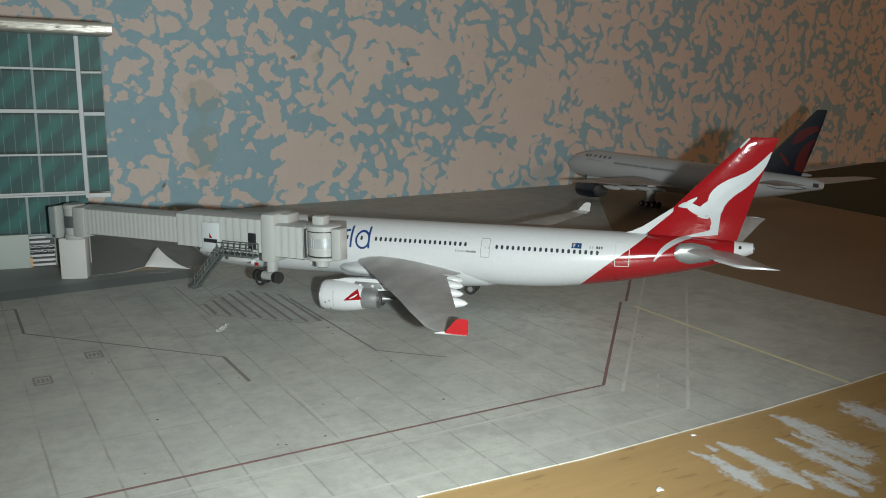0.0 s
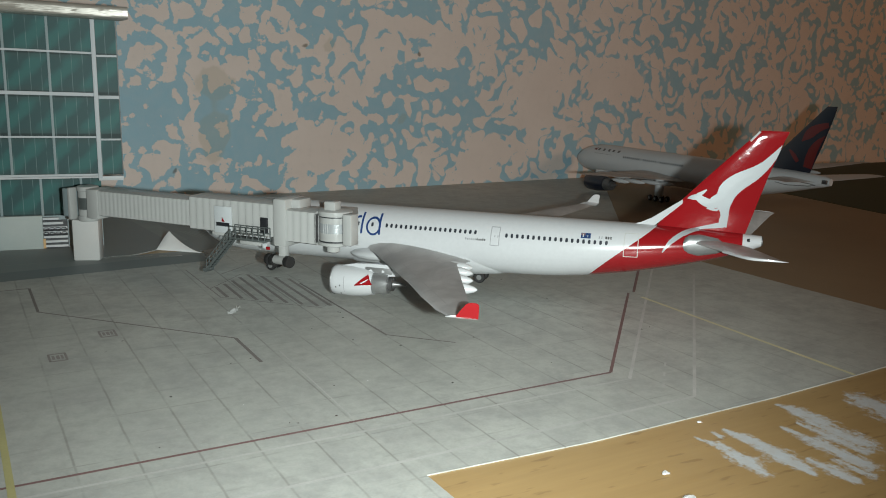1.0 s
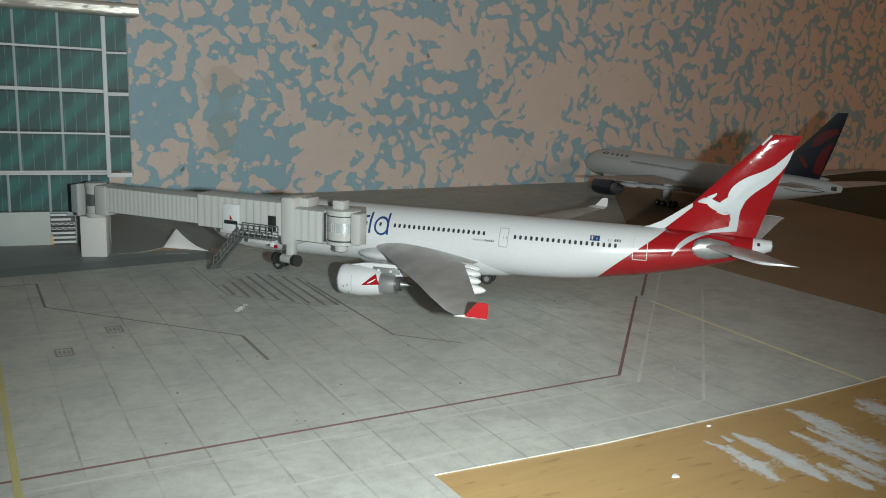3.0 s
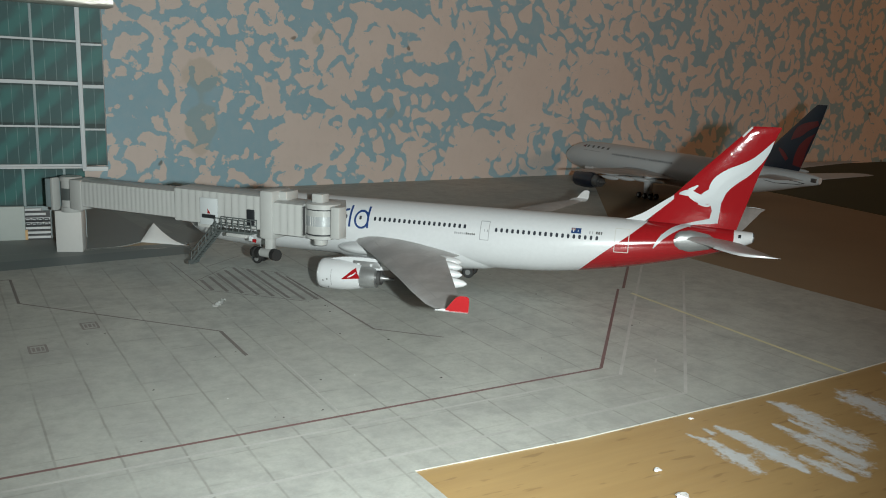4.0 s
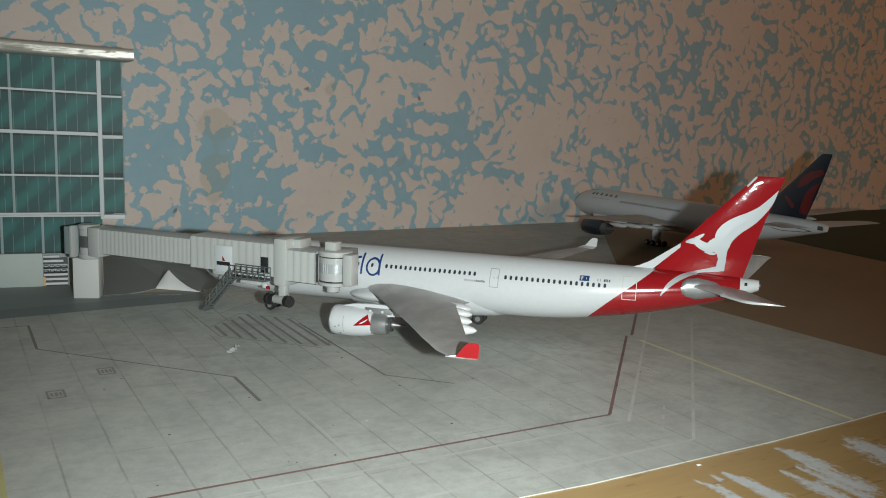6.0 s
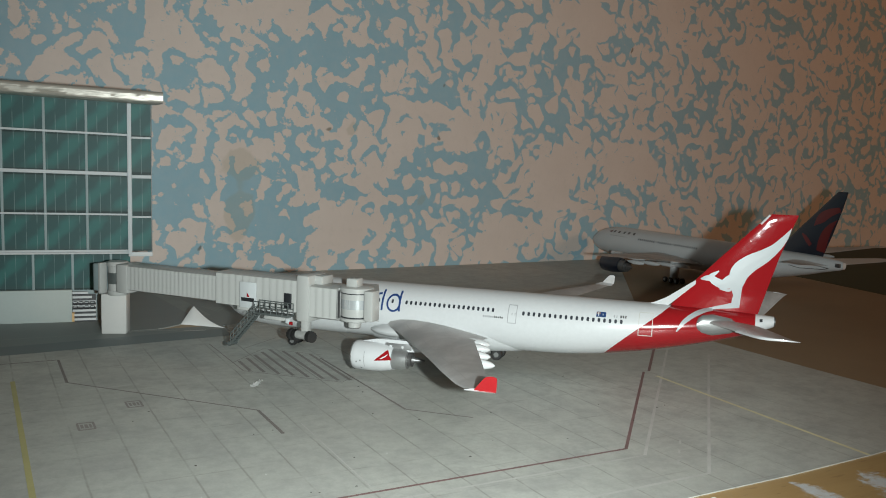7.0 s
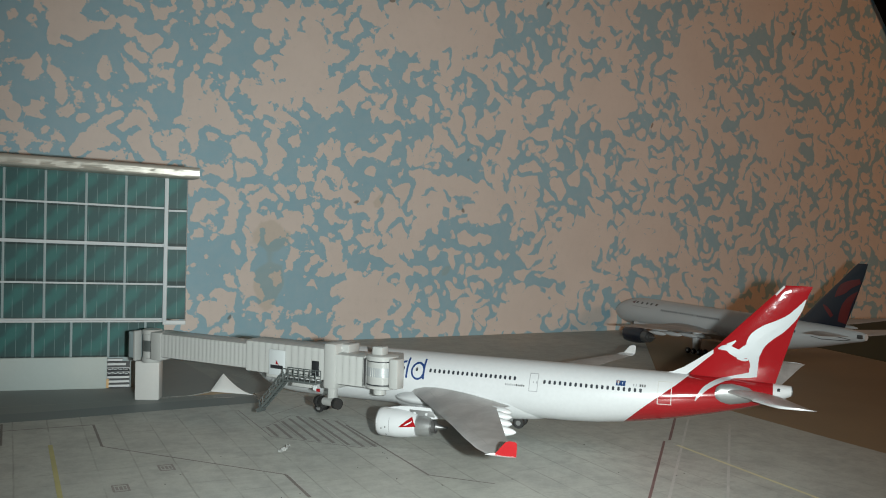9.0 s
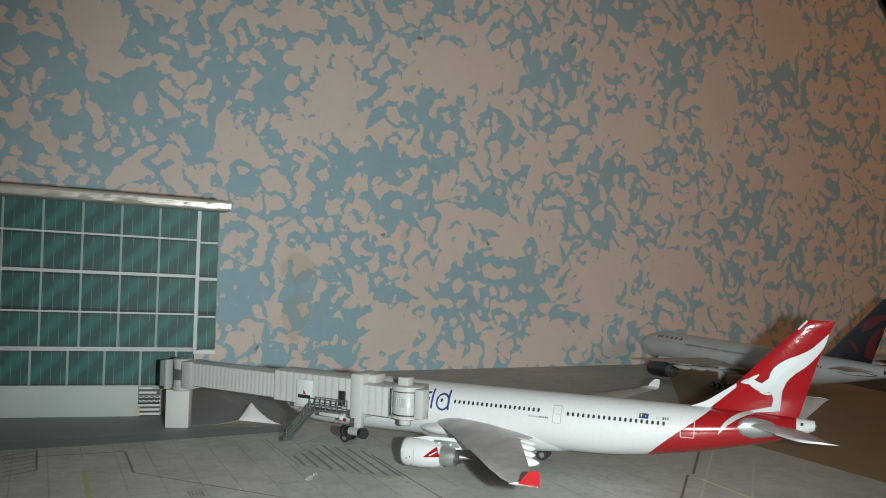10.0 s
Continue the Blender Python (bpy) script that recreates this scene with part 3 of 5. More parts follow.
    for k in range(6):
        line("short_dash", [(-56.6 + 1.5 * k, 121 - 0.8 * k), (-53.4 + 1.5 * k, 108 - 0.8 * k)], 0.55, MARK_BAND_EDGE, "short worn dash", 0.03)
    line("white_line", [(-44.5, 74.6), (-32.5, 69.5)], 0.6, MARK_WHITE, "short pale line", 0.03)
    # short dark mark under the engine
    line("oil_smudge", [(-38.4, 21.4), (-35.2, 18.4)], 1.5, MARK_DARK, "short dark mark", 0.03)


make_apron()


def make_earth():
    t = thing("earth_mat", spot(0, 0, 0), "dull brown printed sheet lying between apron and grass", "mat")
    bm = slab(bmesh.new(), [(72.65, -70.7), (330, -52), (330, 24), (209.5, 24), (217.5, 63), (225.5, 102), (239.5, 195), (185.1, 194.9), (110.1, 94.9), (72.45, 45), (72.05, -20)], -0.19, -0.03)
    part("sheet", bm, EARTH, t, smooth=False)


make_earth()


def make_grass():
    t = thing("grass_mat", spot(0, 0, 0), "dark green printed grass mat lying flat on table", "mat")
    bm = slab(bmesh.new(), [(210, 24.5), (218, 63), (226, 102), (240, 195), (520, 196), (520, 24.5)], -0.19, 0.05)
    part("sheet", bm, GRASS, t, smooth=False)


make_grass()


# ---- model aircraft (lengths in metres of the real aircraft; 2.5 mm stand for one) ----
K = 2.5


class Plane:
    """Fuselage shape of one model, for placing things on its skin."""

    def __init__(self, stations):
        self.st = stations                      # x, top, bottom, half width

    def at(self, x):
        s = self.st
        x = min(max(x, s[0][0]), s[-1][0])
        i = max(k for k in range(len(s) - 1) if s[k][0] <= x)
        a, b = s[i], s[i + 1]
        w = (x - a[0]) / (b[0] - a[0])
        before, after = s[max(i - 1, 0)], s[min(i + 2, len(s) - 1)]
        out = []
        for k in (1, 2, 3):
            h = b[0] - a[0]
            ma = (b[k] - before[k]) / (b[0] - before[0]) * h
            mb = (after[k] - a[k]) / (after[0] - a[0]) * h
            out.append((2 * w ** 3 - 3 * w * w + 1) * a[k] + (w ** 3 - 2 * w * w + w) * ma
                       + (-2 * w ** 3 + 3 * w * w) * b[k] + (w ** 3 - w * w) * mb)
        return out

    def skin(self, x, z, side=-1, out=0.03):
        top, bottom, half = self.at(x)
        c, h = (top + bottom) / 2, (top - bottom) / 2
        f = max(0.02, 1 - ((z - c) / h) ** 2)
        n = Vector((0, math.sqrt(f), (z - c) / h)) * out
        return (x * K, side * (half * math.sqrt(f) + n.y) * K, (z + n.z) * K)

    def body(self, seg=40):
        bm = bmesh.new()
        rings = []
        x0, x1 = self.st[0][0], self.st[-1][0]
        xs = [x0 + (x1 - x0) * (i / 90) for i in range(91)]
        xs += [x0 + d for d in (0.05, 0.15, 0.3, 0.5)]
        for x in sorted(xs):
            top, bottom, half = self.at(x)
            c, h = (top + bottom) / 2, (top - bottom) / 2
            rings.append([(x * K, half * K * math.cos(a), (c + h * math.sin(a)) * K)
                          for a in (2 * math.pi * i / seg for i in range(seg))])
        return loft(bm, rings)


def foil(chord, thick, n=9, belly=0.8):
    """A closed wing section: (along, up) pairs."""
    up, low = [], []
    for i in range(n + 1):
        c = 0.5 * (1 - math.cos(math.pi * i / n))
        t = 5 * thick * (0.2969 * math.sqrt(c) - 0.126 * c - 0.3516 * c * c + 0.2843 * c ** 3 - 0.1 * c ** 4) + 0.0012
        up.append((c * chord, t * chord))
        low.append((c * chord, -t * chord * belly))
    return up + low[::-1][:-1]


def wing_mesh(stations, side, upright=False):
    """stations: leading edge x, trailing edge x, span, height, thickness and, where the aft part is rigged lower, its drop."""
    rings = []
    for le, te, y, z, th, *low in stations:
        drop = low[0] / (te - le) if low else 0.0
        if upright:
            rings.append([((le + c) * K, u * K, z * K) for c, u in foil(te - le, th)])
        else:
            rings.append([((le + c) * K, side * y * K, (z + u - drop * c) * K) for c, u in foil(te - le, th, belly=0.3)])
    return loft(bmesh.new(), rings)


def window_row(plane, parent, xs, z, size, material):
    """Cabin windows as small rounded plates on the near side."""
    w, h = size
    for x in xs:
        bm = bmesh.new()
        ring = [(x + w * dx, z + h * dz) for dx, dz in ((-.5, -.28), (-.3, -.5), (.3, -.5), (.5, -.28), (.5, .28), (.3, .5), (-.3, .5), (-.5, .28))]
        verts = [bm.verts.new(plane.skin(u, v)) for u, v in ring]
        bm.faces.new(verts)
        part("cabin_window", bm, material, parent, smooth=False)


def decal(name, plane, parent, material, pts, label="", closed=False, out=0.035):
    """A painted stroke on the near side: pts are (x, z, half width)."""
    bm = bmesh.new()
    if closed:
        pts = pts + pts[:2]
    ribbon(bm, pts, lambda u, v: plane.skin(u, v, -1, out))
    return part(name, bm, material, parent, label, smooth=False)


def patch(name, plane, parent, material, x0, x1, z0, z1, label="", out=0.032):
    pts = [(x0 + (x1 - x0) * i / 3, (z0 + z1) / 2, (z1 - z0) / 2) for i in range(4)]
    return decal(name, plane, parent, material, pts, label, out=out)


def door_outline(plane, parent, x0, x1, z0, z1, material, w=0.035):
    for k, (a, b) in enumerate((((x0, z0), (x1, z0)), ((x1, z0), (x1, z1)), ((x1, z1), (x0, z1)), ((x0, z1), (x0, z0)))):
        pts = [(a[0] + (b[0] - a[0]) * i / 4, a[1] + (b[1] - a[1]) * i / 4, w) for i in range(5)]
        decal("door_edge", plane, parent, material, pts, out=0.04)


def engine(parent, x0, y, z, r, length, core, cowl, core_mat, label):
    """Nacelle with a hollow intake, hot section and exhaust cone."""
    bm = bmesh.new()
    L = length
    turned(bm, [(0.55 * K, 0.80 * r * K), (0.15 * K, 0.82 * r * K), (0.0, 0.90 * r * K), (0.12 * K, 0.96 * r * K), (0.5 * K, r * K),
                (L * 0.5 * K, 1.02 * r * K), (L * 0.8 * K, 0.93 * r * K), (L * K, 0.80 * r * K), (L * 0.99 * K, 0.74 * r * K), (L * 0.9 * K, 0.72 * r * K)],
           (x0 * K, y * K, z * K), seg=36, caps=False)
    n = part("nacelle", bm, cowl, parent, label)
    bm = bmesh.new()
    turned(bm, [(-0.02 * K, 0.885 * r * K), (0.0, 0.925 * r * K), (0.14 * K, 0.975 * r * K), (0.16 * K, 0.97 * r * K), (0.06 * K, 0.91 * r * K)],
           (x0 * K, y * K, z * K), seg=36, caps=False)
    part("intake_lip", bm, SILVER, n, "grey metal lip")
    part("fan", turned(bmesh.new(), [(0.32 * K, 0.22 * r * K), (0.5 * K, 0.3 * r * K), (0.52 * K, 0.84 * r * K), (0.6 * K, 0.84 * r * K)], (x0 * K, y * K, z * K)), STEEL, n)
    bm = bmesh.new()
    turned(bm, [(L * 0.85 * K, 0.70 * r * K), (L * K, 0.74 * r * K), ((L + 0.25 * core) * K, 0.73 * r * K), ((L + core * 0.46) * K, 0.66 * r * K),
                ((L + core * 0.47) * K, 0.50 * r * K)], (x0 * K, y * K, z * K))
    part("core_cowl", bm, core_mat, n, "grey metal core cowl")
    bm = bmesh.new()
    turned(bm, [((L + core * 0.4) * K, 0.46 * r * K), ((L + core * 0.60) * K, 0.46 * r * K), ((L + core * 0.61) * K, 0.30 * r * K), ((L + core * 0.72) * K, 0.17 * r * K),
                ((L + core) * K, 0.06 * r * K)], (x0 * K, y * K, z * K), seg=20)
    part("exhaust_cone", bm, STEEL, n, "dark metal exhaust cone")
    return n


def gear(parent, x, y, top, wheels, r=0.62, stout=1.0, paint=None):
    """Landing gear leg with a bogie."""
    bm = bmesh.new()
    rod(bm, (x * K, y * K, top * K), (x * K, y * K, r * 1.1 * K), 0.28 * stout * K, 0.22 * stout * K)
    if wheels > 2:
        rod(bm, ((x - 1.0) * K, y * K, r * K), ((x + 1.0) * K, y * K, r * K), 0.2 * K)
    leg = part("gear_leg", bm, paint or SILVER, parent, "white landing gear leg" if paint else "grey metal landing gear leg")
    axles = {2: (0,), 4: (-0.95, 0.95), 6: (-1.45, 0, 1.45)}[wheels]
    for a in axles:
        for s in (-0.7, 0.7):
            bm = bmesh.new()
            turned(bm, [(-0.26 * K, 0.3 * r * K), (-0.26 * K, 0.85 * r * K), (-0.15 * K, r * K), (0.15 * K, r * K), (0.26 * K, 0.85 * r * K), (0.26 * K, 0.3 * r * K)],
                   ((x + a) * K, (y + s) * K, r * K), "Y", 18)
            w = part("wheel", bm, RUBBER, leg, "black rubber tyre")
            part("hub", turned(bmesh.new(), [(-0.28 * K, 0.45 * r * K), (0.28 * K, 0.45 * r * K)], ((x + a) * K, (y + s) * K, r * K), "Y", 12), SILVER, leg, "grey hub")


def pod(parent, x0, x1, y, z, r, material):
    bm = bmesh.new()
    L = x1 - x0
    turned(bm, [(0, 0.05 * r * K), (0.15 * L * K, 0.6 * r * K), (0.45 * L * K, r * K), (0.75 * L * K, 0.85 * r * K), (0.94 * L * K, 0.45 * r * K), (L * K, 0.1 * r * K)], (x0 * K, y * K, z * K), seg=16)
    part("flap_track_fairing", bm, material, parent)


def make_red_tail_jet():
    t = thing("model_airliner", spot(-100 * math.cos(radians(-46.75)), -100 * math.sin(radians(-46.75)), 0, -46.75),
              "glossy white die-cast airliner model with red tail beside jet bridge", "model plane", "model airliners")
    p = Plane([(3.9, 4.80, 4.60, 0.08), (4.3, 5.35, 4.10, 0.68), (5.2, 6.15, 3.42, 1.40), (6.6, 7.05, 2.85, 2.05), (8.6, 7.78, 2.46, 2.52),
               (11, 8.08, 2.34, 2.82), (13.5, 8.14, 2.32, 2.90), (25, 8.14, 2.30, 2.90), (38, 8.14, 2.32, 2.90), (42.0, 8.14, 2.44, 2.89), (44.5, 8.13, 2.66, 2.86),
               (47.0, 8.12, 3.00, 2.76), (50.5, 8.10, 3.62, 2.48), (54.0, 8.06, 4.42, 2.02), (57.5, 7.96, 5.36, 1.42), (60.0, 7.82, 6.20, 0.88), (61.3, 7.72, 6.76, 0.50)])
    body = part("fuselage", p.body(), LIVERY, t, "white fuselage with red aft end")
    bm = bmesh.new()
    turned(bm, [(61.28 * K, 0.42 * K), (61.42 * K, 0.40 * K)], (0, 0, 7.24 * K), seg=16)
    part("exhaust_outlet", bm, STEEL, t, "dark tail outlet")
    patch("tail_hatch", p, t, BLACK, 60.05, 60.3, 7.25, 7.5, "small black tail hatch")
    # belly fairing between the wings
    rings = []
    for x, low, half in ((20.5, 2.5, 0.8), (22.5, 2.1, 2.3), (25, 1.86, 2.68), (30, 1.8, 2.7), (34.5, 1.88, 2.66), (37.2, 2.12, 2.2), (39.2, 2.5, 0.9)):
        rings.append([(x * K, half * K * math.cos(a), (4.2 + (4.2 - low) * math.sin(a)) * K) for a in (math.pi + math.pi * i / 20 for i in range(21))])
    bm = loft(bmesh.new(), rings, False, False)
    part("belly_fairing", bm, WHITE, t)
    for side in (-1, 1):
        # the far wing droops a little more than the near one
        dz = 0.0 if side < 0 else -0.75
        st = [(23.2, 34.9, 1.8, 3.95, 0.19, 0.35), (24.4, 34.95, 2.9, 4.05, 0.18, 0.35), (25.4, 34.95, 4.2, 4.16, 0.155, 0.3), (26.75, 34.66, 6.3, 4.32, 0.13, 0.2),
              (28.75, 35.75, 9.6, 4.57 + dz * 0.3, 0.115, 0.1), (31.4, 37.27, 14.0, 4.89 + dz * 0.45, 0.105, 0.04), (34.75, 39.2, 19.6, 5.28 + dz * 0.65, 0.10, 0.0),
              (37.25, 40.74, 24.1, 5.6 + dz * 0.8, 0.095, 0.0), (39.6, 42.07, 28.0, 5.87 + dz * 0.95, 0.09, 0.0), (40.75, 42.55, 29.3, 5.97 + dz, 0.09, 0.0)]
        w = part("wing", wing_mesh(st, side), GREY, t, "matt grey wing")
        if side < 0:
            for a, b in (((27.2, 4.9), (33.5, 15.6)), ((33.5, 15.6), (39.9, 26.5))):
                pts = []
                for k in range(9):
                    x, y = a[0] + (b[0] - a[0]) * k / 8, a[1] + (b[1] - a[1]) * k / 8
                    q = max(i for i in range(len(st) - 1) if st[i][2] <= y)
                    w_ = (y - st[q][2]) / (st[q + 1][2] - st[q][2])
                    le, te, z, th, drop = (st[q][i] + (st[q + 1][i] - st[q][i]) * w_ for i in (0, 1, 3, 4, 5))
                    c = (x - le) / (te - le)
                    h = 5 * th * (0.2969 * math.sqrt(c) - 0.126 * c - 0.3516 * c * c + 0.2843 * c ** 3 - 0.1 * c ** 4) * (te - le)
                    pts.append((x * K, -y * K, (z + h - drop * c + 0.035) * K))
                bm = bmesh.new()
                rows = [[bm.verts.new((p_[0] - 0.09, p_[1], p_[2])), bm.verts.new((p_[0] + 0.09, p_[1], p_[2]))] for p_ in pts]
                for m_, n_ in zip(rows, rows[1:]):
                    bm.faces.new((m_[0], m_[1], n_[1], n_[0]))
                part("panel_line", bm, WING_LINE, w, "fine panel line", smooth=False)
        # winglet: white foot, coloured blade
        foot = [(40.6, 42.8, 29.2, 5.95 + dz, 0.10), (40.75, 42.9, 29.8, 6.05 + dz, 0.10), (41.1, 42.98, 29.93, 6.16 + dz, 0.10)]
        part("winglet_foot", wing_mesh(foot, side), WHITE, t, "white winglet root")
        blade = [(41.45, 43.02, 29.92, 6.12 + dz, 0.08), (41.9, 43.08, 30.05, 6.7 + dz, 0.07), (42.2, 43.1, 30.12, 7.06 + dz, 0.06), (42.36, 43.06, 30.14, 7.18 + dz, 0.05), (42.55, 42.92, 30.15, 7.24 + dz, 0.03)]
        # white root fairing ahead of the wing
        rings = []
        for x, r in ((22.6, 0.12), (23.0, 0.45), (23.8, 0.75), (25.0, 0.92), (26.6, 0.85), (29, 0.3)):
            rings.append([(x * K, side * (2.75 + 1.6 * r * math.cos(a)) * K, (3.62 + 0.70 * r * math.sin(a)) * K) for a in (2 * math.pi * i / 18 for i in range(18))])
        part("wing_root_fairing", loft(bmesh.new(), rings), WHITE, t)
        part("winglet", wing_mesh(blade, side), RED if side < 0 else GREY, t, "red winglet" if side < 0 else "grey winglet")
        for y, x0, x1, z in ((5.6, 32.6, 35.7, 3.72), (8.4, 32.8, 36.5, 3.9), (12.0, 33.6, 37.5, 4.12), (15.8, 35.0, 38.9, 4.36)):
            if side < 0:
                pod(t, x0, x1 + 0.3, side * y, z, 0.54, WHITE)
            else:
                pod(t, x0, x1, side * y, z - 0.95, 0.36, WHITE)
        e = engine(t, 23.75, side * 9.37, 2.45, 1.40, 4.05, 3.0, WHITE, CORE, "white engine nacelle")
        # pylon
        rings = []
        for x, z0, z1, h in ((24.6, 3.6, 3.85, 0.12), (26.0, 3.4, 4.15, 0.26), (28.0, 3.1, 4.25, 0.28), (30.5, 3.3, 4.2, 0.24), (32.0, 3.9, 4.15, 0.08)):
            y = side * 9.37
            rings.append([(x * K, (y - h) * K, z0 * K), (x * K, (y + h) * K, z0 * K), (x * K, (y + h) * K, z1 * K), (x * K, (y - h) * K, z1 * K)])
        pylon = part("pylon", loft(bmesh.new(), rings), WHITE, t)
        part("pylon_panel", box(bmesh.new(), 26.9 * K, 29.6 * K, (side * 9.37 - 0.33) * K, (side * 9.37 + 0.33) * K, 3.35 * K, 3.95 * K, 0.3), SILVER, pylon, "grey pylon panel")
        for x in (27.5, 28.7):
            rod_bm = rod(bmesh.new(), (x * K, side * 9.69 * K, 3.62 * K), (x * K, side * 9.75 * K, 3.62 * K), 0.13 * K, seg=12)
            part("pylon_stud", rod_bm, WHITE, pylon, "white round stud")
        up = 0.0 if side < 0 else 1.05
        stab = [(54.9, 59.6, 0.6, 6.85, 0.15), (55.7, 60.2, 1.9, 6.95 + up * 0.2, 0.14), (59.45, 62.45, 8.9, 7.36 + up * 0.92, 0.11), (59.95, 62.8, 9.6, 7.42 + up, 0.11), (60.4, 62.9, 9.85, 7.44 + up, 0.09)]
        part("tailplane", wing_mesh(stab, side), GREY, t, "matt grey tailplane")
        tip = [(57.9, 58.5, 6.3, 7.18 + up * 0.6, 0.6), (59.3, 60.2, 8.9, 7.34 + up * 0.92, 0.42), (59.75, 60.9, 9.62, 7.4 + up, 0.36), (60.25, 61.6, 9.9, 7.42 + up, 0.24), (61.0, 62.7, 9.98, 7.45 + up, 0.14)]
        part("tailplane_tip", wing_mesh(tip, side), WHITE, t, "white worn leading edge")
        rings = []
        for s, rr in ((0.0, 0.3), (0.03, 0.62), (0.12, 0.9), (0.35, 1.0), (0.75, 0.7), (1.0, 0.15)):
            x = 54.6 + s * 4.0
            top, bottom, half = p.at(x)
            rings.append([(x * K, side * (half - 0.30 + 0.46 * math.cos(a)) * K, (6.72 + 1.0 * rr * math.sin(a)) * K) for a in (2 * math.pi * i / 16 for i in range(16))])
        part("tailplane_seal", loft(bmesh.new(), rings), SILVER, t, "silver root seal plate")
        gear(t, 33.3, side * 4.6, 4.0, 4)
    gear(t, 11.6, 1.6, 3.0, 2, 0.55)
    # red winged triangle on the near nacelle, as a plain shape
    def nac(u, v, out=0.03):
        a = (v - 2.45) / 1.42
        r = 1.43 - 0.107 * max(0.0, min(u, 26.99) - 25.78) - 0.222 * max(0.0, u - 26.99) + 0.04 + out
        a = max(-0.95, min(0.95, a))
        return (u * K, (-9.37 - r * math.cos(math.asin(a))) * K, (2.45 + r * a) * K)
    bm = bmesh.new()
    ribbon(bm, [(26.3, 2.36, 0.02), (26.8, 2.58, 0.20), (27.3, 2.81, 0.40), (27.7, 3.0, 0.55)], nac)
    part("nacelle_badge", bm, RED, t, "red triangular badge", smooth=False)
    bm = bmesh.new()
    ribbon(bm, [(26.85, 2.56, 0.02), (27.05, 2.66, 0.06), (27.3, 2.82, 0.06), (27.55, 3.06, 0.03)], lambda u, v: nac(u, v, 0.05))
    part("nacelle_badge_mark", bm, WHITE, t, "white badge mark", smooth=False)
    bm = bmesh.new()
    ribbon(bm, [(25.28, 3.1 - 0.2 * i, 0.025) for i in range(8)], nac)
    part("panel_line", bm, LINE, t, "fine panel line", smooth=False)
    for u, v in ((24.5, 2.1), (24.9, 1.5), (24.9, 2.25), (24.1, 1.35)):
        bm = bmesh.new()
        ribbon(bm, [(u - 0.05, v, 0.07), (u + 0.05, v, 0.07)], nac)
        part("latch_mark", bm, STEEL, t, smooth=False)
    # fin: red blade, white dorsal fillet, white sweep mark on the near face
    fin = [(53.6, 59.75, 0, 7.4, 0.09), (54.0, 59.95, 0, 8.1, 0.09), (54.42, 60.2, 0, 9.0, 0.09), (55.4, 60.6, 0, 10.4, 0.09), (56.6, 61.4, 0, 13.2, 0.085),
           (59.7, 62.5, 0, 16.4, 0.08), (60.3, 62.75, 0, 16.95, 0.07), (60.5, 62.75, 0, 17.1, 0.03)]
    fin[0], fin[1], fin[2] = (51.6, 59.75, 0, 7.4, 0.07), (52.1, 59.95, 0, 8.1, 0.07), (52.85, 60.2, 0, 9.0, 0.075)
    fin[3] = (54.0, 60.6, 0, 10.4, 0.085)
    part("fin", wing_mesh(fin, 1, True), RED, t, "glossy red tail fin")
    rings = []
    for x, z1, h in ((49.8, 8.02, 0.05), (50.6, 8.25, 0.16), (51.6, 8.75, 0.22), (52.6, 9.45, 0.25), (53.5, 10.1, 0.25), (54.25, 10.62, 0.2)):
        base = 7.7
        if x > 51.5:
            base = 7.7 + (x - 51.5) * 0.93
        rings.append([(x * K, -h * K, base * K), (x * K, h * K, base * K), (x * K, 0.3 * h * K, z1 * K), (x * K, -0.3 * h * K, z1 * K)])
    part("dorsal_fillet", loft(bmesh.new(), rings), WHITE, t, "white dorsal fillet")
    bm = bmesh.new()
    rod(bm, (59.62 * K, -0.06 * K, 16.15 * K), (60.36 * K, -0.06 * K, 17.02 * K), 0.10 * K, 0.10 * K, 8)
    part("fin_tip_strip", bm, WHITE, t, "white leading edge strip")

    def on_fin(u, v):
        rows = fin
        v = min(max(v, rows[0][3]), rows[-1][3])
        for a, b in zip(rows, rows[1:]):
            if a[3] <= v <= b[3]:
                w = (v - a[3]) / (b[3] - a[3])
                le, te, th = (a[i] + (b[i] - a[i]) * w for i in (0, 1, 4))
                break
        c = min(max((u - le) / (te - le), 0.0), 1.0)
        y = 5 * th * (0.2969 * math.sqrt(c) - 0.126 * c - 0.3516 * c * c + 0.2843 * c ** 3 - 0.1 * c ** 4) * (te - le) * 0.8 + 0.035
        if v < 8.3:
            y = max(y, 0.0)
        return (u * K, -y * K, v * K)
    def tail_mark(pts, lift, step=6):
        part("tail_mark", ribbon(bmesh.new(), spline(pts, step), lambda u, v: tuple(Vector(on_fin(u, v)) + Vector((0, -lift, 0)))), TAIL_WHITE, t, "white sweeping tail mark", smooth=False)
    tail_mark([(62.26, 15.88, 0.02), (61.68, 14.88, 0.28), (60.98, 14.01, 0.43), (60.03, 13.21, 0.63), (58.91, 12.49, 0.78), (58.09, 11.64, 0.83),
               (57.85, 10.56, 0.64), (57.91, 9.91, 0.44), (57.96, 9.4, 0.35), (57.9, 8.94, 0.37), (57.86, 8.33, 0.37)], 0.0)
    tail_mark([(58.2, 8.55, 0.2), (57.56, 8.47, 0.25), (57.03, 8.36, 0.2), (56.22, 8.2, 0.14), (55.6, 8.03, 0.12)], 0.02)
    tail_mark([(54.66, 10.77, 0.05), (55.1, 10.88, 0.22), (55.58, 10.9, 0.3), (56.0, 10.64, 0.37), (56.6, 10.43, 0.42), (57.17, 10.62, 0.6), (57.68, 10.86, 0.69)], 0.04)
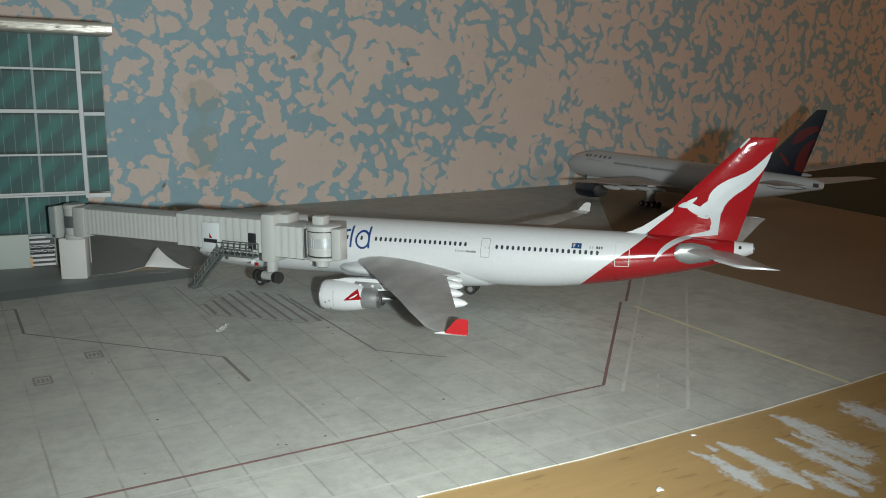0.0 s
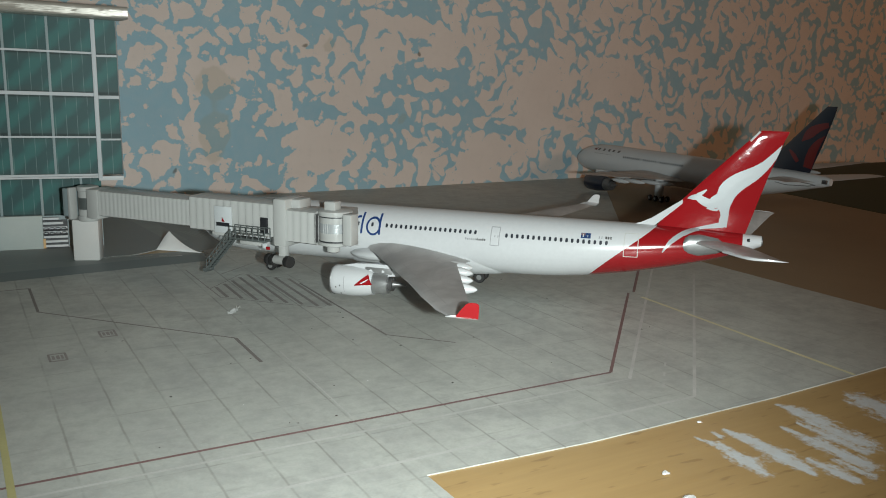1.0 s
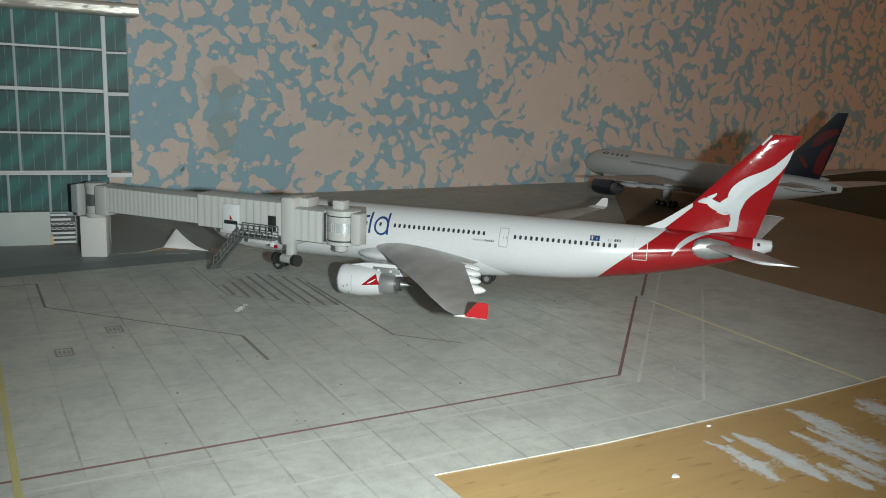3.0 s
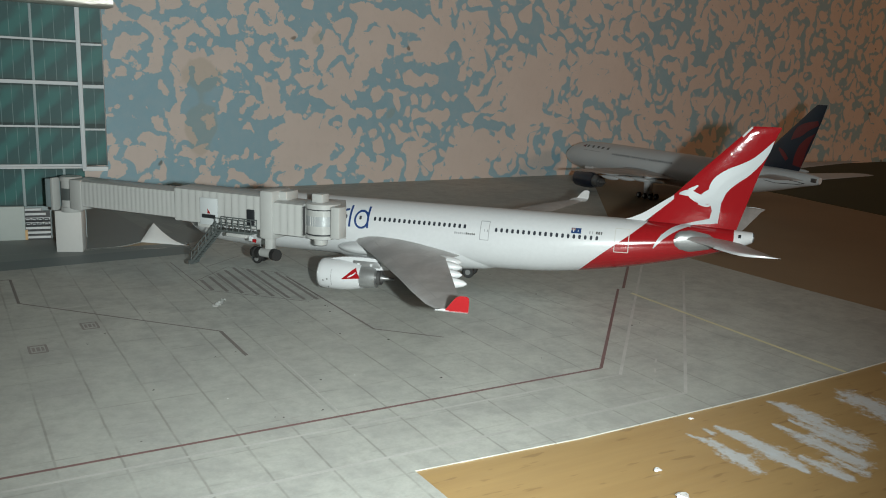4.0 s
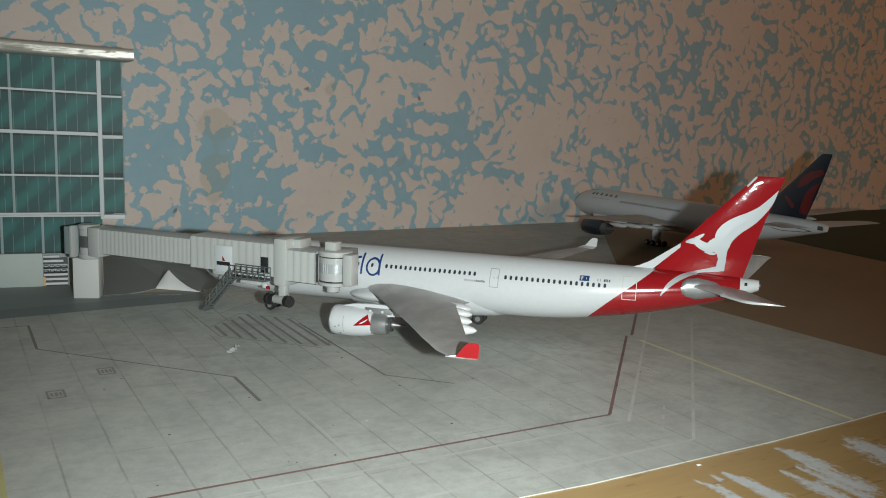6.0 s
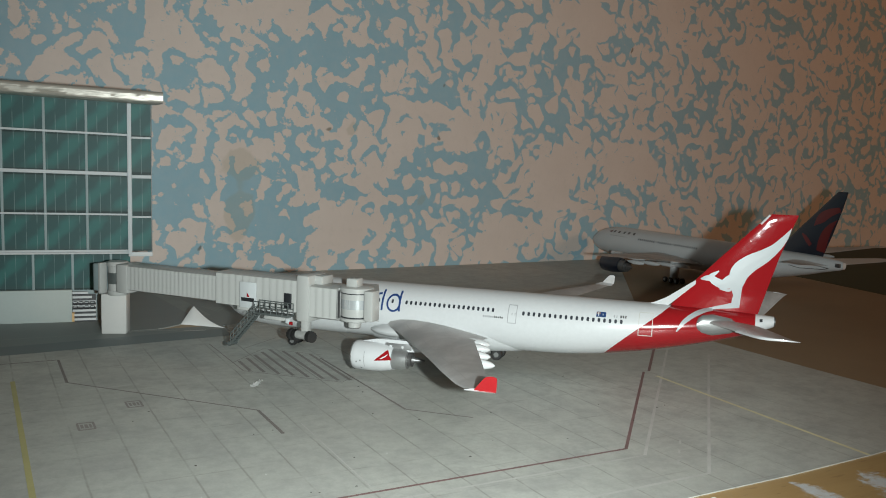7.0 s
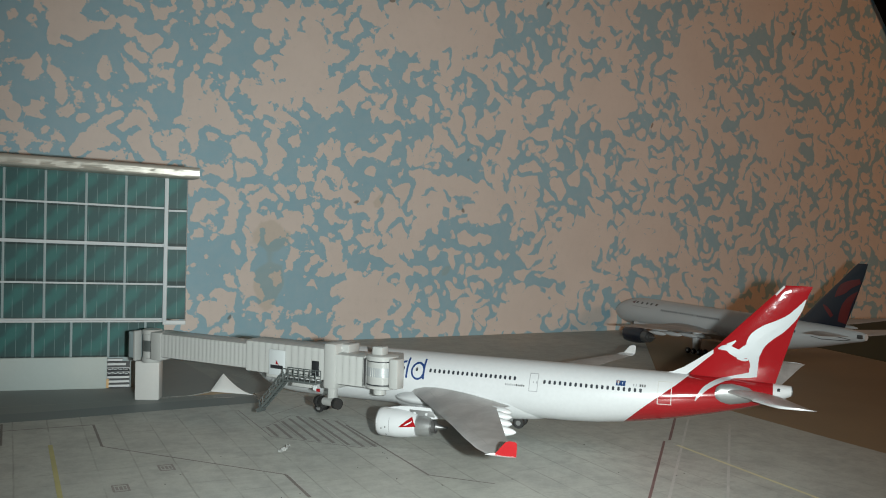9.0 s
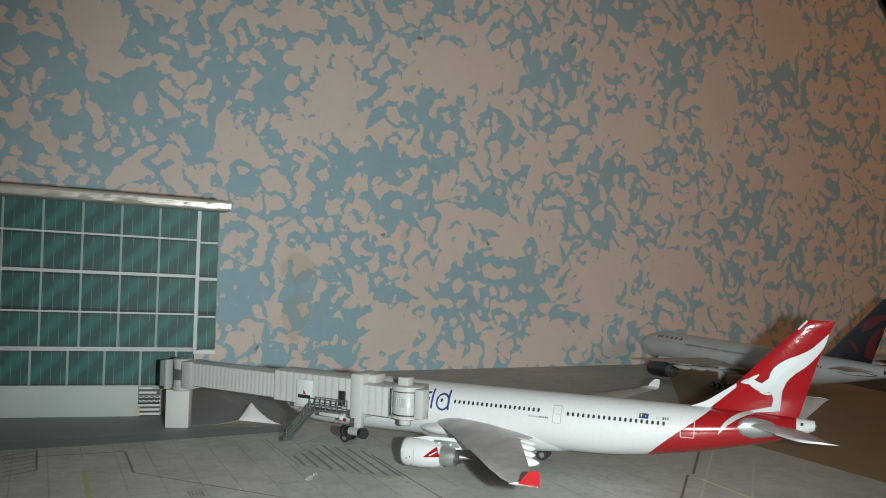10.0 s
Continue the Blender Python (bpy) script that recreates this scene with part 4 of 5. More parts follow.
    tail_mark([(55.52, 11.11, 0.2), (55.98, 11.42, 0.13), (56.25, 11.64, 0.05)], 0.06, 4)
    tail_mark([(56.44, 10.12, 0.2), (56.99, 9.89, 0.13), (57.33, 9.92, 0.1), (57.41, 10.13, 0.06), (57.16, 10.21, 0.03)], 0.08, 5)
    leg = spline([(55.9, 7.99, 0.10), (55.36, 7.92, 0.14), (54.43, 7.58, 0.2), (53.61, 7.01, 0.2), (53.08, 6.35, 0.12), (52.85, 5.95, 0.05)], 6)
    decal("tail_mark", p, t, TAIL_WHITE, leg, "white sweeping tail mark")
    # cabin windows, doors, small print
    window_row(p, t, [35.40 - 0.505 * i for i in list(range(19)) + [21, 24, 25, 26, 28] + list(range(33, 47))], 6.56, (0.24, 0.36), WINDOW)
    window_row(p, t, [38.46 + 0.521 * i for i in range(19)], 6.48, (0.24, 0.36), WINDOW)
    door_outline(p, t, 36.95, 37.78, 5.49, 7.14, LINE)
    door_outline(p, t, 49.43, 50.67, 5.38, 7.40, MARK_WHITE)
    for u, v in ((37.35, 6.35), (37.65, 6.35)):
        patch("door_mark", p, t, LINE, u - 0.04, u + 0.04, v - 0.1, v + 0.1)
    # blue letter-like strokes of the airline-alliance title: plain stems and a ring
    for x0, x1 in ((23.72, 23.70), (25.56, 25.60)):
        decal("title_mark", p, t, BLUE, [(x0 + (x1 - x0) * i / 10, 7.58 - 1.95 * i / 10, 0.105) for i in range(11)], "blue painted stroke")
    decal("title_mark", p, t, BLUE, [(24.93 + 0.68 * math.cos(2 * math.pi * i / 28), 6.40 + 0.78 * math.sin(2 * math.pi * i / 28), 0.10)
                                    for i in range(28)], "blue painted ring", True)
    decal("title_mark", p, t, BLUE, [(22.9, 7.0, 0.1), (23.2, 7.17, 0.1), (23.5, 7.22, 0.1)], "blue painted stroke")
    patch("flag_panel", p, t, FLAG_BLUE, 45.46, 46.36, 6.76, 7.2, "small blue flag")
    patch("flag_corner", p, t, MARK_RED, 45.5, 45.85, 6.99, 7.18, "red flag corner", 0.045)
    patch("flag_star", p, t, WHITE, 45.63, 45.72, 6.84, 7.12, out=0.05)
    patch("flag_star", p, t, WHITE, 46.06, 46.12, 6.9, 7.05, out=0.045)
    for u, w in ((47.1, 0.1), (47.35, 0.08), (47.7, 0.16), (47.92, 0.14), (48.15, 0.12)):
        patch("small_print", p, t, LINE if u < 47.6 else STEEL, u, u + w, 6.80, 7.02)
    for i in range(11):
        patch("small_print", p, t, STEEL if i > 5 else LINE, 34.44 + i * 0.19, 34.57 + i * 0.19, 5.84, 5.98 + (0.03 if i % 3 else 0.06))
    patch("small_print", p, t, STEEL, 22.7, 22.95, 4.95, 5.12)


make_red_tail_jet()


def make_blue_tail_jet():
    t = thing("model_airliner", spot(166.7, 192.3, 0, -92.34),
              "white die-cast airliner model with navy and red tail on mat", "model plane", "model airliners")
    p = Plane([(0.3, 4.75, 4.55, 0.06), (0.8, 5.4, 3.9, 0.8), (1.9, 6.2, 3.2, 1.45), (3.7, 7.05, 2.65, 2.1), (6.4, 7.65, 2.3, 2.6), (9.5, 7.95, 2.2, 2.85), (15, 8.0, 2.2, 2.95),
               (42, 8.0, 2.2, 2.95), (46, 8.0, 2.55, 2.85), (51, 7.98, 3.5, 2.5), (56, 7.9, 4.6, 1.8), (60, 7.7, 5.6, 1.0), (62.4, 7.45, 6.15, 0.5), (62.7, 7.3, 6.3, 0.38)])
    part("fuselage", p.body(32), WHITE, t)
    part("exhaust_outlet", box(bmesh.new(), 61.6 * K, 62.45 * K, -0.75 * K, -0.4 * K, 6.5 * K, 7.1 * K, 0.2), STEEL, t, "dark tail outlet")
    for side in (-1, 1):
        st = [(20.5, 36, 2.0, 3.6, 0.12), (23.5, 36.2, 5.5, 4.0, 0.12), (28.0, 37.5, 11, 4.7, 0.11), (37, 42.5, 23, 6.1, 0.10), (42.5, 44.6, 30.5, 6.95, 0.08), (44.5, 45.3, 32.2, 7.15, 0.06)]
        part("wing", wing_mesh(st, side), GREY, t, "matt grey wing")
        for y, x0, x1, z in ((12, 34.5, 39.6, 4.2), (17, 36.6, 41.6, 4.8), (21.5, 38.8, 43.2, 5.3), (7.5, 33.5, 38, 3.6)):
            pod(t, x0, x1, side * y, z, 0.38, WHITE)
        engine(t, 17.6, side * 9.9, 2.1, 1.55, 5.2, 3.0, NAVY, STEEL, "navy blue engine nacelle")
        part("pylon", box(bmesh.new(), 19.5 * K, 29 * K, (side * 9.9 - 0.25) * K, (side * 9.9 + 0.25) * K, 3.6 * K, 4.5 * K, 0.3), WHITE, t)
        stab = [(53.5, 60.5, 0.8, 6.6, 0.10), (60.0, 63.4, 9.9, 7.35, 0.09), (61.5, 63.6, 10.8, 7.45, 0.06)]
        part("tailplane", wing_mesh(stab, side), WHITE, t, "pale tailplane")
        gear(t, 32.0, side * 5.5, 4.2, 6, 0.5, 3.2, WHITE)
    gear(t, 6.0, 0, 3.4, 2, 0.5)
    fin = [(47.6, 58.6, 0, 7.3, 0.08), (50.6, 59.1, 0, 8.6, 0.085), (53.9, 60.4, 0, 11.7, 0.085), (57.9, 61.7, 0, 15.3, 0.08), (60.2, 62.35, 0, 17.4, 0.07), (60.7, 62.4, 0, 17.8, 0.03)]
    part("fin", wing_mesh(fin, 1, True), NAVY, t, "navy blue tail fin")

    def on_fin(u, v):
        for a, b in zip(fin, fin[1:]):
            if a[3] <= v <= b[3]:
                w = (v - a[3]) / (b[3] - a[3])
                le, te, th = (a[i] + (b[i] - a[i]) * w for i in (0, 1, 4))
        c = min(max((u - le) / (te - le), 0.0), 1.0)
        y = 5 * th * (0.2969 * math.sqrt(c) - 0.126 * c - 0.3516 * c * c + 0.2843 * c ** 3 - 0.1 * c ** 4) * (te - le) * 0.8 + 0.05
        return (u * K, -y * K, v * K)
    for pts in ([(56.9, 12.4, 0.05), (58.1, 13.6, 0.75), (59.5, 14.5, 0.62), (61.3, 15.1, 0.35)], [(58.3, 8.5, 0.75), (58.6, 9.9, 0.8), (59.1, 11.3, 0.72), (59.9, 12.5, 0.45), (60.9, 13.5, 0.03)],
                [(54.8, 11.0, 0.1), (55.6, 10.3, 0.35), (56.5, 9.3, 0.3)]):
        part("tail_mark", ribbon(bmesh.new(), spline(pts, 4), on_fin), DARKRED, t, "deep red tail mark", smooth=False)
    window_row(p, t, [18.2 + 0.56 * i for i in range(9)] + [23.9 + 0.56 * i for i in range(7)] + [28.6 + 0.56 * i for i in range(11)] + [44.0 + 0.56 * i for i in range(14)],
               6.35, (0.26, 0.38), WINDOW)
    # airline title as plain bars, with a small red mark before them
    decal("title_mark", p, t, DARKRED, [(8.0, 7.05, 0.02), (9.0, 7.15, 0.28)], "small red mark")
    for u in (8.7, 10.3, 11.9, 13.3, 14.9):
        patch("title_bar", p, t, STEEL, u + 0.8, u + 1.4, 6.95, 7.35, "grey title bar")
    patch("title_line", p, t, LINE, 9.0, 14.5, 6.35, 6.43)
    # dark strokes painted on the aft side as shade outlining the near tailplane
    for z, w in ((6.55, 0.05), (5.75, 0.05)):
        decal("panel_edge", p, t, STEEL, [(54.2, z - 0.3 if z > 6 else 6.0, w), (56, z, w), (59.5, 6.35 if z > 6 else 5.95, w), (60.6, 6.2, w)], "dark stroke for shade around the tailplane")


make_blue_tail_jet()


# ---- card terminal building ----
TERM_TURN = -10.0
POST, BAY, END = -7.15, 11.45, -0.8
MULLIONS = [POST - 12.0 - BAY * k for k in range(6)]
ROWS = [(22.0, 33.1), (33.1, 45.3), (45.3, 57.0), (57.0, 66.6)]


def risen(bm):
    """The card front rises slightly towards its far end."""
    for v in bm.verts:
        v.co.z += max(0.0, v.co.z - 22.4) * max(0.0, -v.co.x - 7) * 0.0007
    return bm


def make_terminal():
    t = thing("terminal_building", spot(-75.7, 99.4, 0, TERM_TURN), "card model terminal with printed teal glazing and white frames", "building")
    left = MULLIONS[-1] - BAY
    part("core", risen(slab(bmesh.new(), [(left, 0.9), (END, 0.9), (END - 0.4, 2.0), (-22, 58), (left, 58)], 22, 66.6)), FRAME_GREY, t, smooth=False)
    part("ground_core", slab(bmesh.new(), [(left, 5.0), (-7.5, 5.0), (-24, 56), (left, 56)], 0, 22), FRAME_GREY, t, smooth=False)
    part("soffit", box(bmesh.new(), left, POST, 0.0, 8, 21.2, 22.0, 0.1), CARD_WHITE, t, "white card soffit edge")
    # roof slab wrapped in crinkled tape
    bm = bmesh.new()
    n = 90
    rings = []
    for i in range(n + 1):
        s = left + (2.6 - left) * i / n
        w = 0.13 * noise.noise(Vector((s * 0.13, 0, 2)))
        v = 0.1 * noise.noise(Vector((s * 0.3, 5, 1)))
        zz = 66.4 + max(0.0, -s) * 0.032
        rings.append([(s, -2.7 + w, zz + 0.3), (s, -3.2 + v, zz + 0.6), (s, -3.4 + w, zz + 1.1 + v), (s, -3.25 + v, zz + 1.7 + w), (s, -3.5 + v, zz + 2.3), (s, -3.4 + w, zz + 2.9 + v), (s, -3.0 + w, zz + 3.4), (s, -2.4 + w, zz + 3.7 + v), (s - 24 * (s - left) / 80, 60, zz + 3.6), (s - 24 * (s - left) / 80, 60, zz + 0.2), (s - 1.5, 0.5, zz - 0.1)])
    loft(bm, rings)
    part("roof", bm, TAPE, t, "roof edge wrapped in crinkled shiny tape")
    # panes, one mesh for each storey height
    cache = {}

    def pane(w, h):
        key = (round(w, 2), round(h, 2))
        if key not in cache:
            bm = box(bmesh.new(), -w / 2, w / 2, 0, 0.4, -h / 2, h / 2)
            me = bpy.data.meshes.new("pane")
            bm.to_mesh(me)
            bm.free()
            me.transform(Matrix.Scale(MM, 4))
            me.materials.append(PANE)
            cache[key] = me
        return cache[key]
    edges = [POST] + MULLIONS + [left]
    for z0, z1 in ROWS:
        for right, far in zip(edges, edges[1:]):
            mid, c = (z0 + z1) / 2, (right + far) / 2
            mesh_part("window_pane", pane(right - far, z1 - z0 + 0.5), PANE, t, local=spot(c, 0.5, mid + (mid - 22.4) * (-c - 7) * 0.0007))
        mesh_part("window_pane", pane(END - POST - 0.4, z1 - z0), PANE, t, local=spot((END + POST + 0.2) / 2, 0.5, (z0 + z1) / 2))
    # frames
    for z, h, y in ((33.1, 0.55, 0.25), (45.3, 1.0, 0.0), (57.0, 0.6, 0.25), (22.0, 0.9, 0.0)):
        part("frame_rail", risen(box(bmesh.new(), left, POST, y, 0.7, z - h / 2, z + h / 2, 0.08)), CARD_FRAME, t, "white printed rail")
        part("frame_rail", box(bmesh.new(), POST + 0.6, END - 0.1, y, 0.7, z - 0.7 - h / 2, z - 0.7 + h / 2, 0.08), CARD_FRAME, t, "white printed rail")
    for s in MULLIONS:
        part("mullion", risen(box(bmesh.new(), s - 0.36, s + 0.36, 0.3, 0.7, 22.2, 66.4, 0.06)), FRAME_GREY, t, "grey printed mullion")
    # recessed ground storey
    low = [-12.9 - 10.9 * k for k in range(7)]
    for right, far in zip(low, low[1:] + [left]):
        mesh_part("window_pane", pane(right - far, 11.4), PANE, t, local=spot((right + far) / 2, 4.6, 15.4))
        part("mullion", box(bmesh.new(), right - 0.36, right + 0.36, 4.4, 4.8, 9.8, 21.4, 0.06), FRAME_GREY, t, "grey printed mullion")
    mesh_part("window_pane", pane(6.0, 11.4), PANE, t, local=spot(-10.3, 4.6, 15.4))
    part("corner_post", box(bmesh.new(), POST - 0.6, POST + 0.6, -0.45, 0.8, 21.2, 66.4, 0.12), CARD_FRAME, t, "white card corner post")
    part("corner_edge", box(bmesh.new(), END - 0.25, END + 0.05, 0.2, 0.9, 22.0, 66.2, 0.05), RAIL, t, "dark cut card edge", smooth=False)
    part("corner_foot", box(bmesh.new(), POST - 0.5, END + 0.1, -0.1, 1.5, 20.4, 21.7, 0.1), CARD_WHITE, t, "white card foot")
    part("base_wall", box(bmesh.new(), left, -24.0, 3.4, 6, 0, 9.9, 0.1), CARD_BASE, t, "white card base wall")
    part("base_back", box(bmesh.new(), -24.0, -7.5, 4.9, 6, 0, 9.9), FRAME_GREY, t, smooth=False)
    # stack of white slats, the upper ones cut back at one end, with dark links between
    for k in range(7):
        z = 0.5 + k * 1.36
        part("slat", box(bmesh.new(), -23.9, -17.3 - max(0, k - 4) * 1.1, 3.0, 4.4, z, z + 0.66, 0.06), CARD_WHITE, t)
    part("slat_backing", slab(bmesh.new(), [(-23.9, 3.8), (-17.3, 3.8), (-17.3, 4.8), (-23.9, 4.8)], 0, 8.4), BLACK, t, "dark backing", smooth=False)
    part("orange_strip", box(bmesh.new(), -24.1, -23.4, 2.95, 4.4, 0.2, 3.0), ORANGE, t, "pale orange strip", smooth=False)
    for k in range(4):
        for z in (4.55, 5.9):
            x = -23.1 + k * 1.62
            pts = [(x + 0.62 * dx, z + 0.44 * dz) for dx, dz in ((-1, -0.5), (-0.75, -1), (0.75, -1), (1, -0.5), (1, 0.5), (0.75, 1), (-0.75, 1), (-1, 0.5))]
            bm = bmesh.new()
            for a, b in zip(pts, pts[1:] + pts[:1]):
                rod(bm, (a[0], 2.9, a[1]), (b[0], 2.9, b[1]), 0.13, seg=5)
            part("link", bm, BLACK, t, "dark oblong link")


make_terminal()


# ---- jet bridge ----
BR_X, BR_Y, BR_TURN = -89.8, 85.5, -53.34


def ribbed(bm, s0, s1, half, z0, z1, pitch, depth, seg_wall=0.5):
    """A box tunnel with vertical ribs in its side walls."""
    n = max(2, int(round((s1 - s0) / pitch)))
    prof = []
    for i in range(n):
        a = s0 + (s1 - s0) * i / n
        w = (s1 - s0) / n
        prof += [(a, 0), (a + 0.42 * w, 0), (a + 0.58 * w, depth), (a + 0.92 * w, depth)]
    prof.append((s1, 0))
    rings = []
    b = 0.35
    for s, d in prof:
        h = half - d
        rings.append([(s, -h, z0 + b), (s, -h, z1 - b), (s, -half + 0.5 + b, z1), (s, half - 0.5 - b, z1), (s, h, z1 - b), (s, h, z0 + b), (s, half - 0.5 - b, z0), (s, -half + 0.5 + b, z0)])
    return loft(bm, rings)


def make_bridge():
    t = thing("jet_bridge", spot(BR_X, BR_Y, 0, BR_TURN), "ivory plastic model jet bridge with ribbed tunnels docked to the airliner", "jet bridge")
    part("column", box(bmesh.new(), -3.5, 3.5, -2.5, 2.5, 0, 11.6, 0.35, Matrix.Translation((-0.9, 1.8, 0)) @ Matrix.Rotation(radians(32.7), 4, "Z")), CARD_BLOCK, t, "pale card support block")
    bm = bmesh.new()
    turned(bm, [(11.7, 2.7), (12.0, 2.9), (13.0, 2.9), (13.1, 2.6), (20.0, 2.6), (20.1, 2.9), (21.0, 2.9), (21.3, 2.6)], (2.4, -0.4, 0), "Z", 28)
    part("rotunda", bm, PLASTIC, t, "round ivory rotunda")
    part("rotunda_window", turned(bmesh.new(), [(15.0, 2.66), (18.2, 2.66)], (2.4, -0.4, 0), "Z", 28, False), RAIL, t, "greenish window band")
    part("end_plate", box(bmesh.new(), -1.9, -0.9, -3.7, -1.3, 12.0, 20.8, 0.2), PLASTIC, t)
    # grey box added where the bridge's end only shades the terminal
    part("rear_shade_box", box(bmesh.new(), -4.5, -1.8, -3.0, 3.4, 12.6, 20.4, 0.3), FRAME_GREY, t, "grey box standing in for shade on the terminal")
    part("collar", box(bmesh.new(), 5.0, 9.0, -3.8, 3.4, 12.9, 21.0, 0.4), PLASTIC, t)
    part("inner_tunnel", ribbed(bmesh.new(), 8.8, 41.5, 3.55, 13.75, 20.95, 1.45, 0.13), PLASTIC, t, "ivory ribbed inner tunnel")
    part("outer_tunnel", ribbed(bmesh.new(), 40.4, 66.2, 4.2, 13.3, 21.95, 2.2, 0.15), PLASTIC, t, "ivory ribbed outer tunnel")
    part("tunnel_block", box(bmesh.new(), 47.4, 51.2, -4.4, -2.4, 12.6, 13.6, 0.2), PLASTIC, t)
    bm = box(bmesh.new(), 65.6, 69.5, -4.6, 4.2, 11.4, 23.3, 0.8)
    part("lift_column", bm, PLASTIC, t, "ivory lift column")
    part("lift_column_top", box(bmesh.new(), 68.6, 71.6, -1.6, 3.6, 20.6, 23.0, 0.4), PLASTIC, t)
    part("cab_corridor", ribbed(bmesh.new(), 69.3, 77.5, 4.1, 12.75, 20.9, 2.2, 0.2), PLASTIC, t, "ivory ribbed cab corridor")
    # rotating cab drum
    c = (81.0, -0.5, 0)
    part("cab_drum", turned(bmesh.new(), [(12.7, 3.2), (13.0, 4.2), (13.7, 4.25), (13.8, 3.95), (19.9, 3.95), (20.0, 4.2), (21.1, 4.2), (21.4, 3.6)], c, "Z", 36), PLASTIC, t, "round ivory cab drum")
    part("cab_window", turned(bmesh.new(), [(16.0, 4.0), (18.3, 4.0)], c, "Z", 36, False), GLASS_BAND, t, "silver window band")
    # no cut in the drum: black rings colour in the grooves' shade
    for z in (13.95, 19.85):
        part("groove_shade_ring", turned(bmesh.new(), [(z - 0.15, 4.0), (z + 0.15, 4.0)], c, "Z", 36, False), BLACK, t, "black ring for the shade in a groove")
    bm = bmesh.new()
    for k in range(3):
        a = radians(-106 + 9 * k)
        rod(bm, (c[0] + 4.05 * math.cos(a), c[1] + 4.05 * math.sin(a), 16.0), (c[0] + 4.05 * math.cos(a), c[1] + 4.05 * math.sin(a), 18.3), 0.07, seg=5)
    part("cab_window_bars", bm, PLASTIC, t)
    # thin dark box whose colour gives the shade of the gap here
    part("drum_gap_shade", box(bmesh.new(), 77.2, 77.6, -3.9, -3.0, 13.4, 20.3), STEEL, t, "dark strip for the shaded gap beside the drum", smooth=False)
    part("cab_base", turned(bmesh.new(), [(11.0, 1.2), (11.3, 1.6), (12.9, 1.7)], (80.9, -1.4, 0), "Z", 20), PLASTIC, t)
    part("cab_roof_box", box(bmesh.new(), 79.2, 82.2, -2.9, 0.2, 21.2, 23.4, 0.3), PLASTIC, t)
    part("canopy", box(bmesh.new(), 84.8, 87.3, -4.0, -0.4, 13.4, 20.9, 0.4), PLASTIC, t, "ivory boarding canopy")
    part("canopy_link", slab(bmesh.new(), [(82.0, -0.6), (87.2, -0.6), (82.0, 8.4), (76.8, 7.6)], 13.1, 20.7), PLASTIC, t)
    # drive wheels
    bm = box(bmesh.new(), 67.1, 69.2, -4.4, -2.4, 8.6, 11.9, 0.4)
    part("drive_post", bm, PLASTIC, t)
    part("axle_case", rod(bmesh.new(), (65.6, -3.2, 8.0), (69.9, -4.8, 8.3), 1.1, 1.1, 18), PLASTIC, t, "ivory axle case")
    for a, b in (((62.6, -2.1, 7.6), (63.6, -2.5, 7.6)), ((64.4, -2.8, 7.7), (65.6, -3.2, 7.7)), ((69.9, -4.8, 8.2), (71.2, -5.3, 8.2))):
        bm = bmesh.new()
        rod(bm, a, b, 1.4, 1.4, 24)
        w = part("drive_wheel", bm, RUBBER, t, "black rubber wheel")
    part("warning_tag", box(bmesh.new(), 63.1, 64.4, -5.2, -4.9, 10.8, 12.0, 0.1), CARD_WHITE, t, "white and red tag")
    part("warning_tag_mark", box(bmesh.new(), 64.2, 65.2, -5.25, -4.95, 10.6, 11.4, 0.05), RED, t, "red tag corner")
    # sign, door
    sign = part("sign_board", box(bmesh.new(), 48.5, 53.7, -4.75, -4.45, 13.5, 20.1, 0.08), CARD_WHITE, t, "white sign board")
    part("sign_bar", box(bmesh.new(), 49.1, 53.1, -4.82, -4.74, 15.15, 16.1), BLACK, sign, "black lettering bar", smooth=False)
    bm = slab(bmesh.new(), [(50.8, 16.3), (51.7, 16.3), (50.85, 17.5)], 4.74, 4.82)
    bmesh.ops.transform(bm, verts=bm.verts[:], matrix=Matrix(((1, 0, 0, 0), (0, 0, -1, 0), (0, 1, 0, 0), (0, 0, 0, 1))))
    part("sign_mark", bm, RED, sign, "red triangle", smooth=False)
    part("service_door", box(bmesh.new(), 62.0, 64.2, -4.5, -4.0, 14.3, 18.3, 0.2), BLACK, t, "dark service door")
    # platform and service stairs
    part("platform", box(bmesh.new(), 54.6, 65.4, -7.2, -4.3, 12.7, 13.2, 0.1), RAIL, t, "grey platform")
    part("platform_bracket", box(bmesh.new(), 57, 63, -6.0, -4.4, 11.4, 12.4, 0.3), PLASTIC, t)
    bm = bmesh.new()
    for y in (-7.1, -4.8):
        for z in (14.5, 15.9):
            rod(bm, (54.8, y, z), (65.2, y, z), 0.15, seg=6)
        for k in range(7):
            x = 54.8 + k * 1.73
            rod(bm, (x, y, 13.0), (x, y, 15.9), 0.13, seg=6)
    part("platform_rail", bm, RAIL, t, "grey handrail")
    for y in (-7.1, -4.9):
        bm = bmesh.new()
        a, b = Vector((55.1, y, 12.6)), Vector((47.5, y, 4.2))
        rod(bm, a, b, 0.32, seg=6)
        rod(bm, a + Vector((0, 0, 2.5)), b + Vector((0, 0, 2.5)), 0.16, seg=6)
        rod(bm, a + Vector((0, 0, 1.3)), b + Vector((0, 0, 1.3)), 0.12, seg=6)
        for k in range(8):
            q = a.lerp(b, k / 7)
            rod(bm, q, q + Vector((0, 0, 2.5)), 0.12, seg=6)
        part("stair_side", bm, RAIL, t, "grey stair side with handrail")
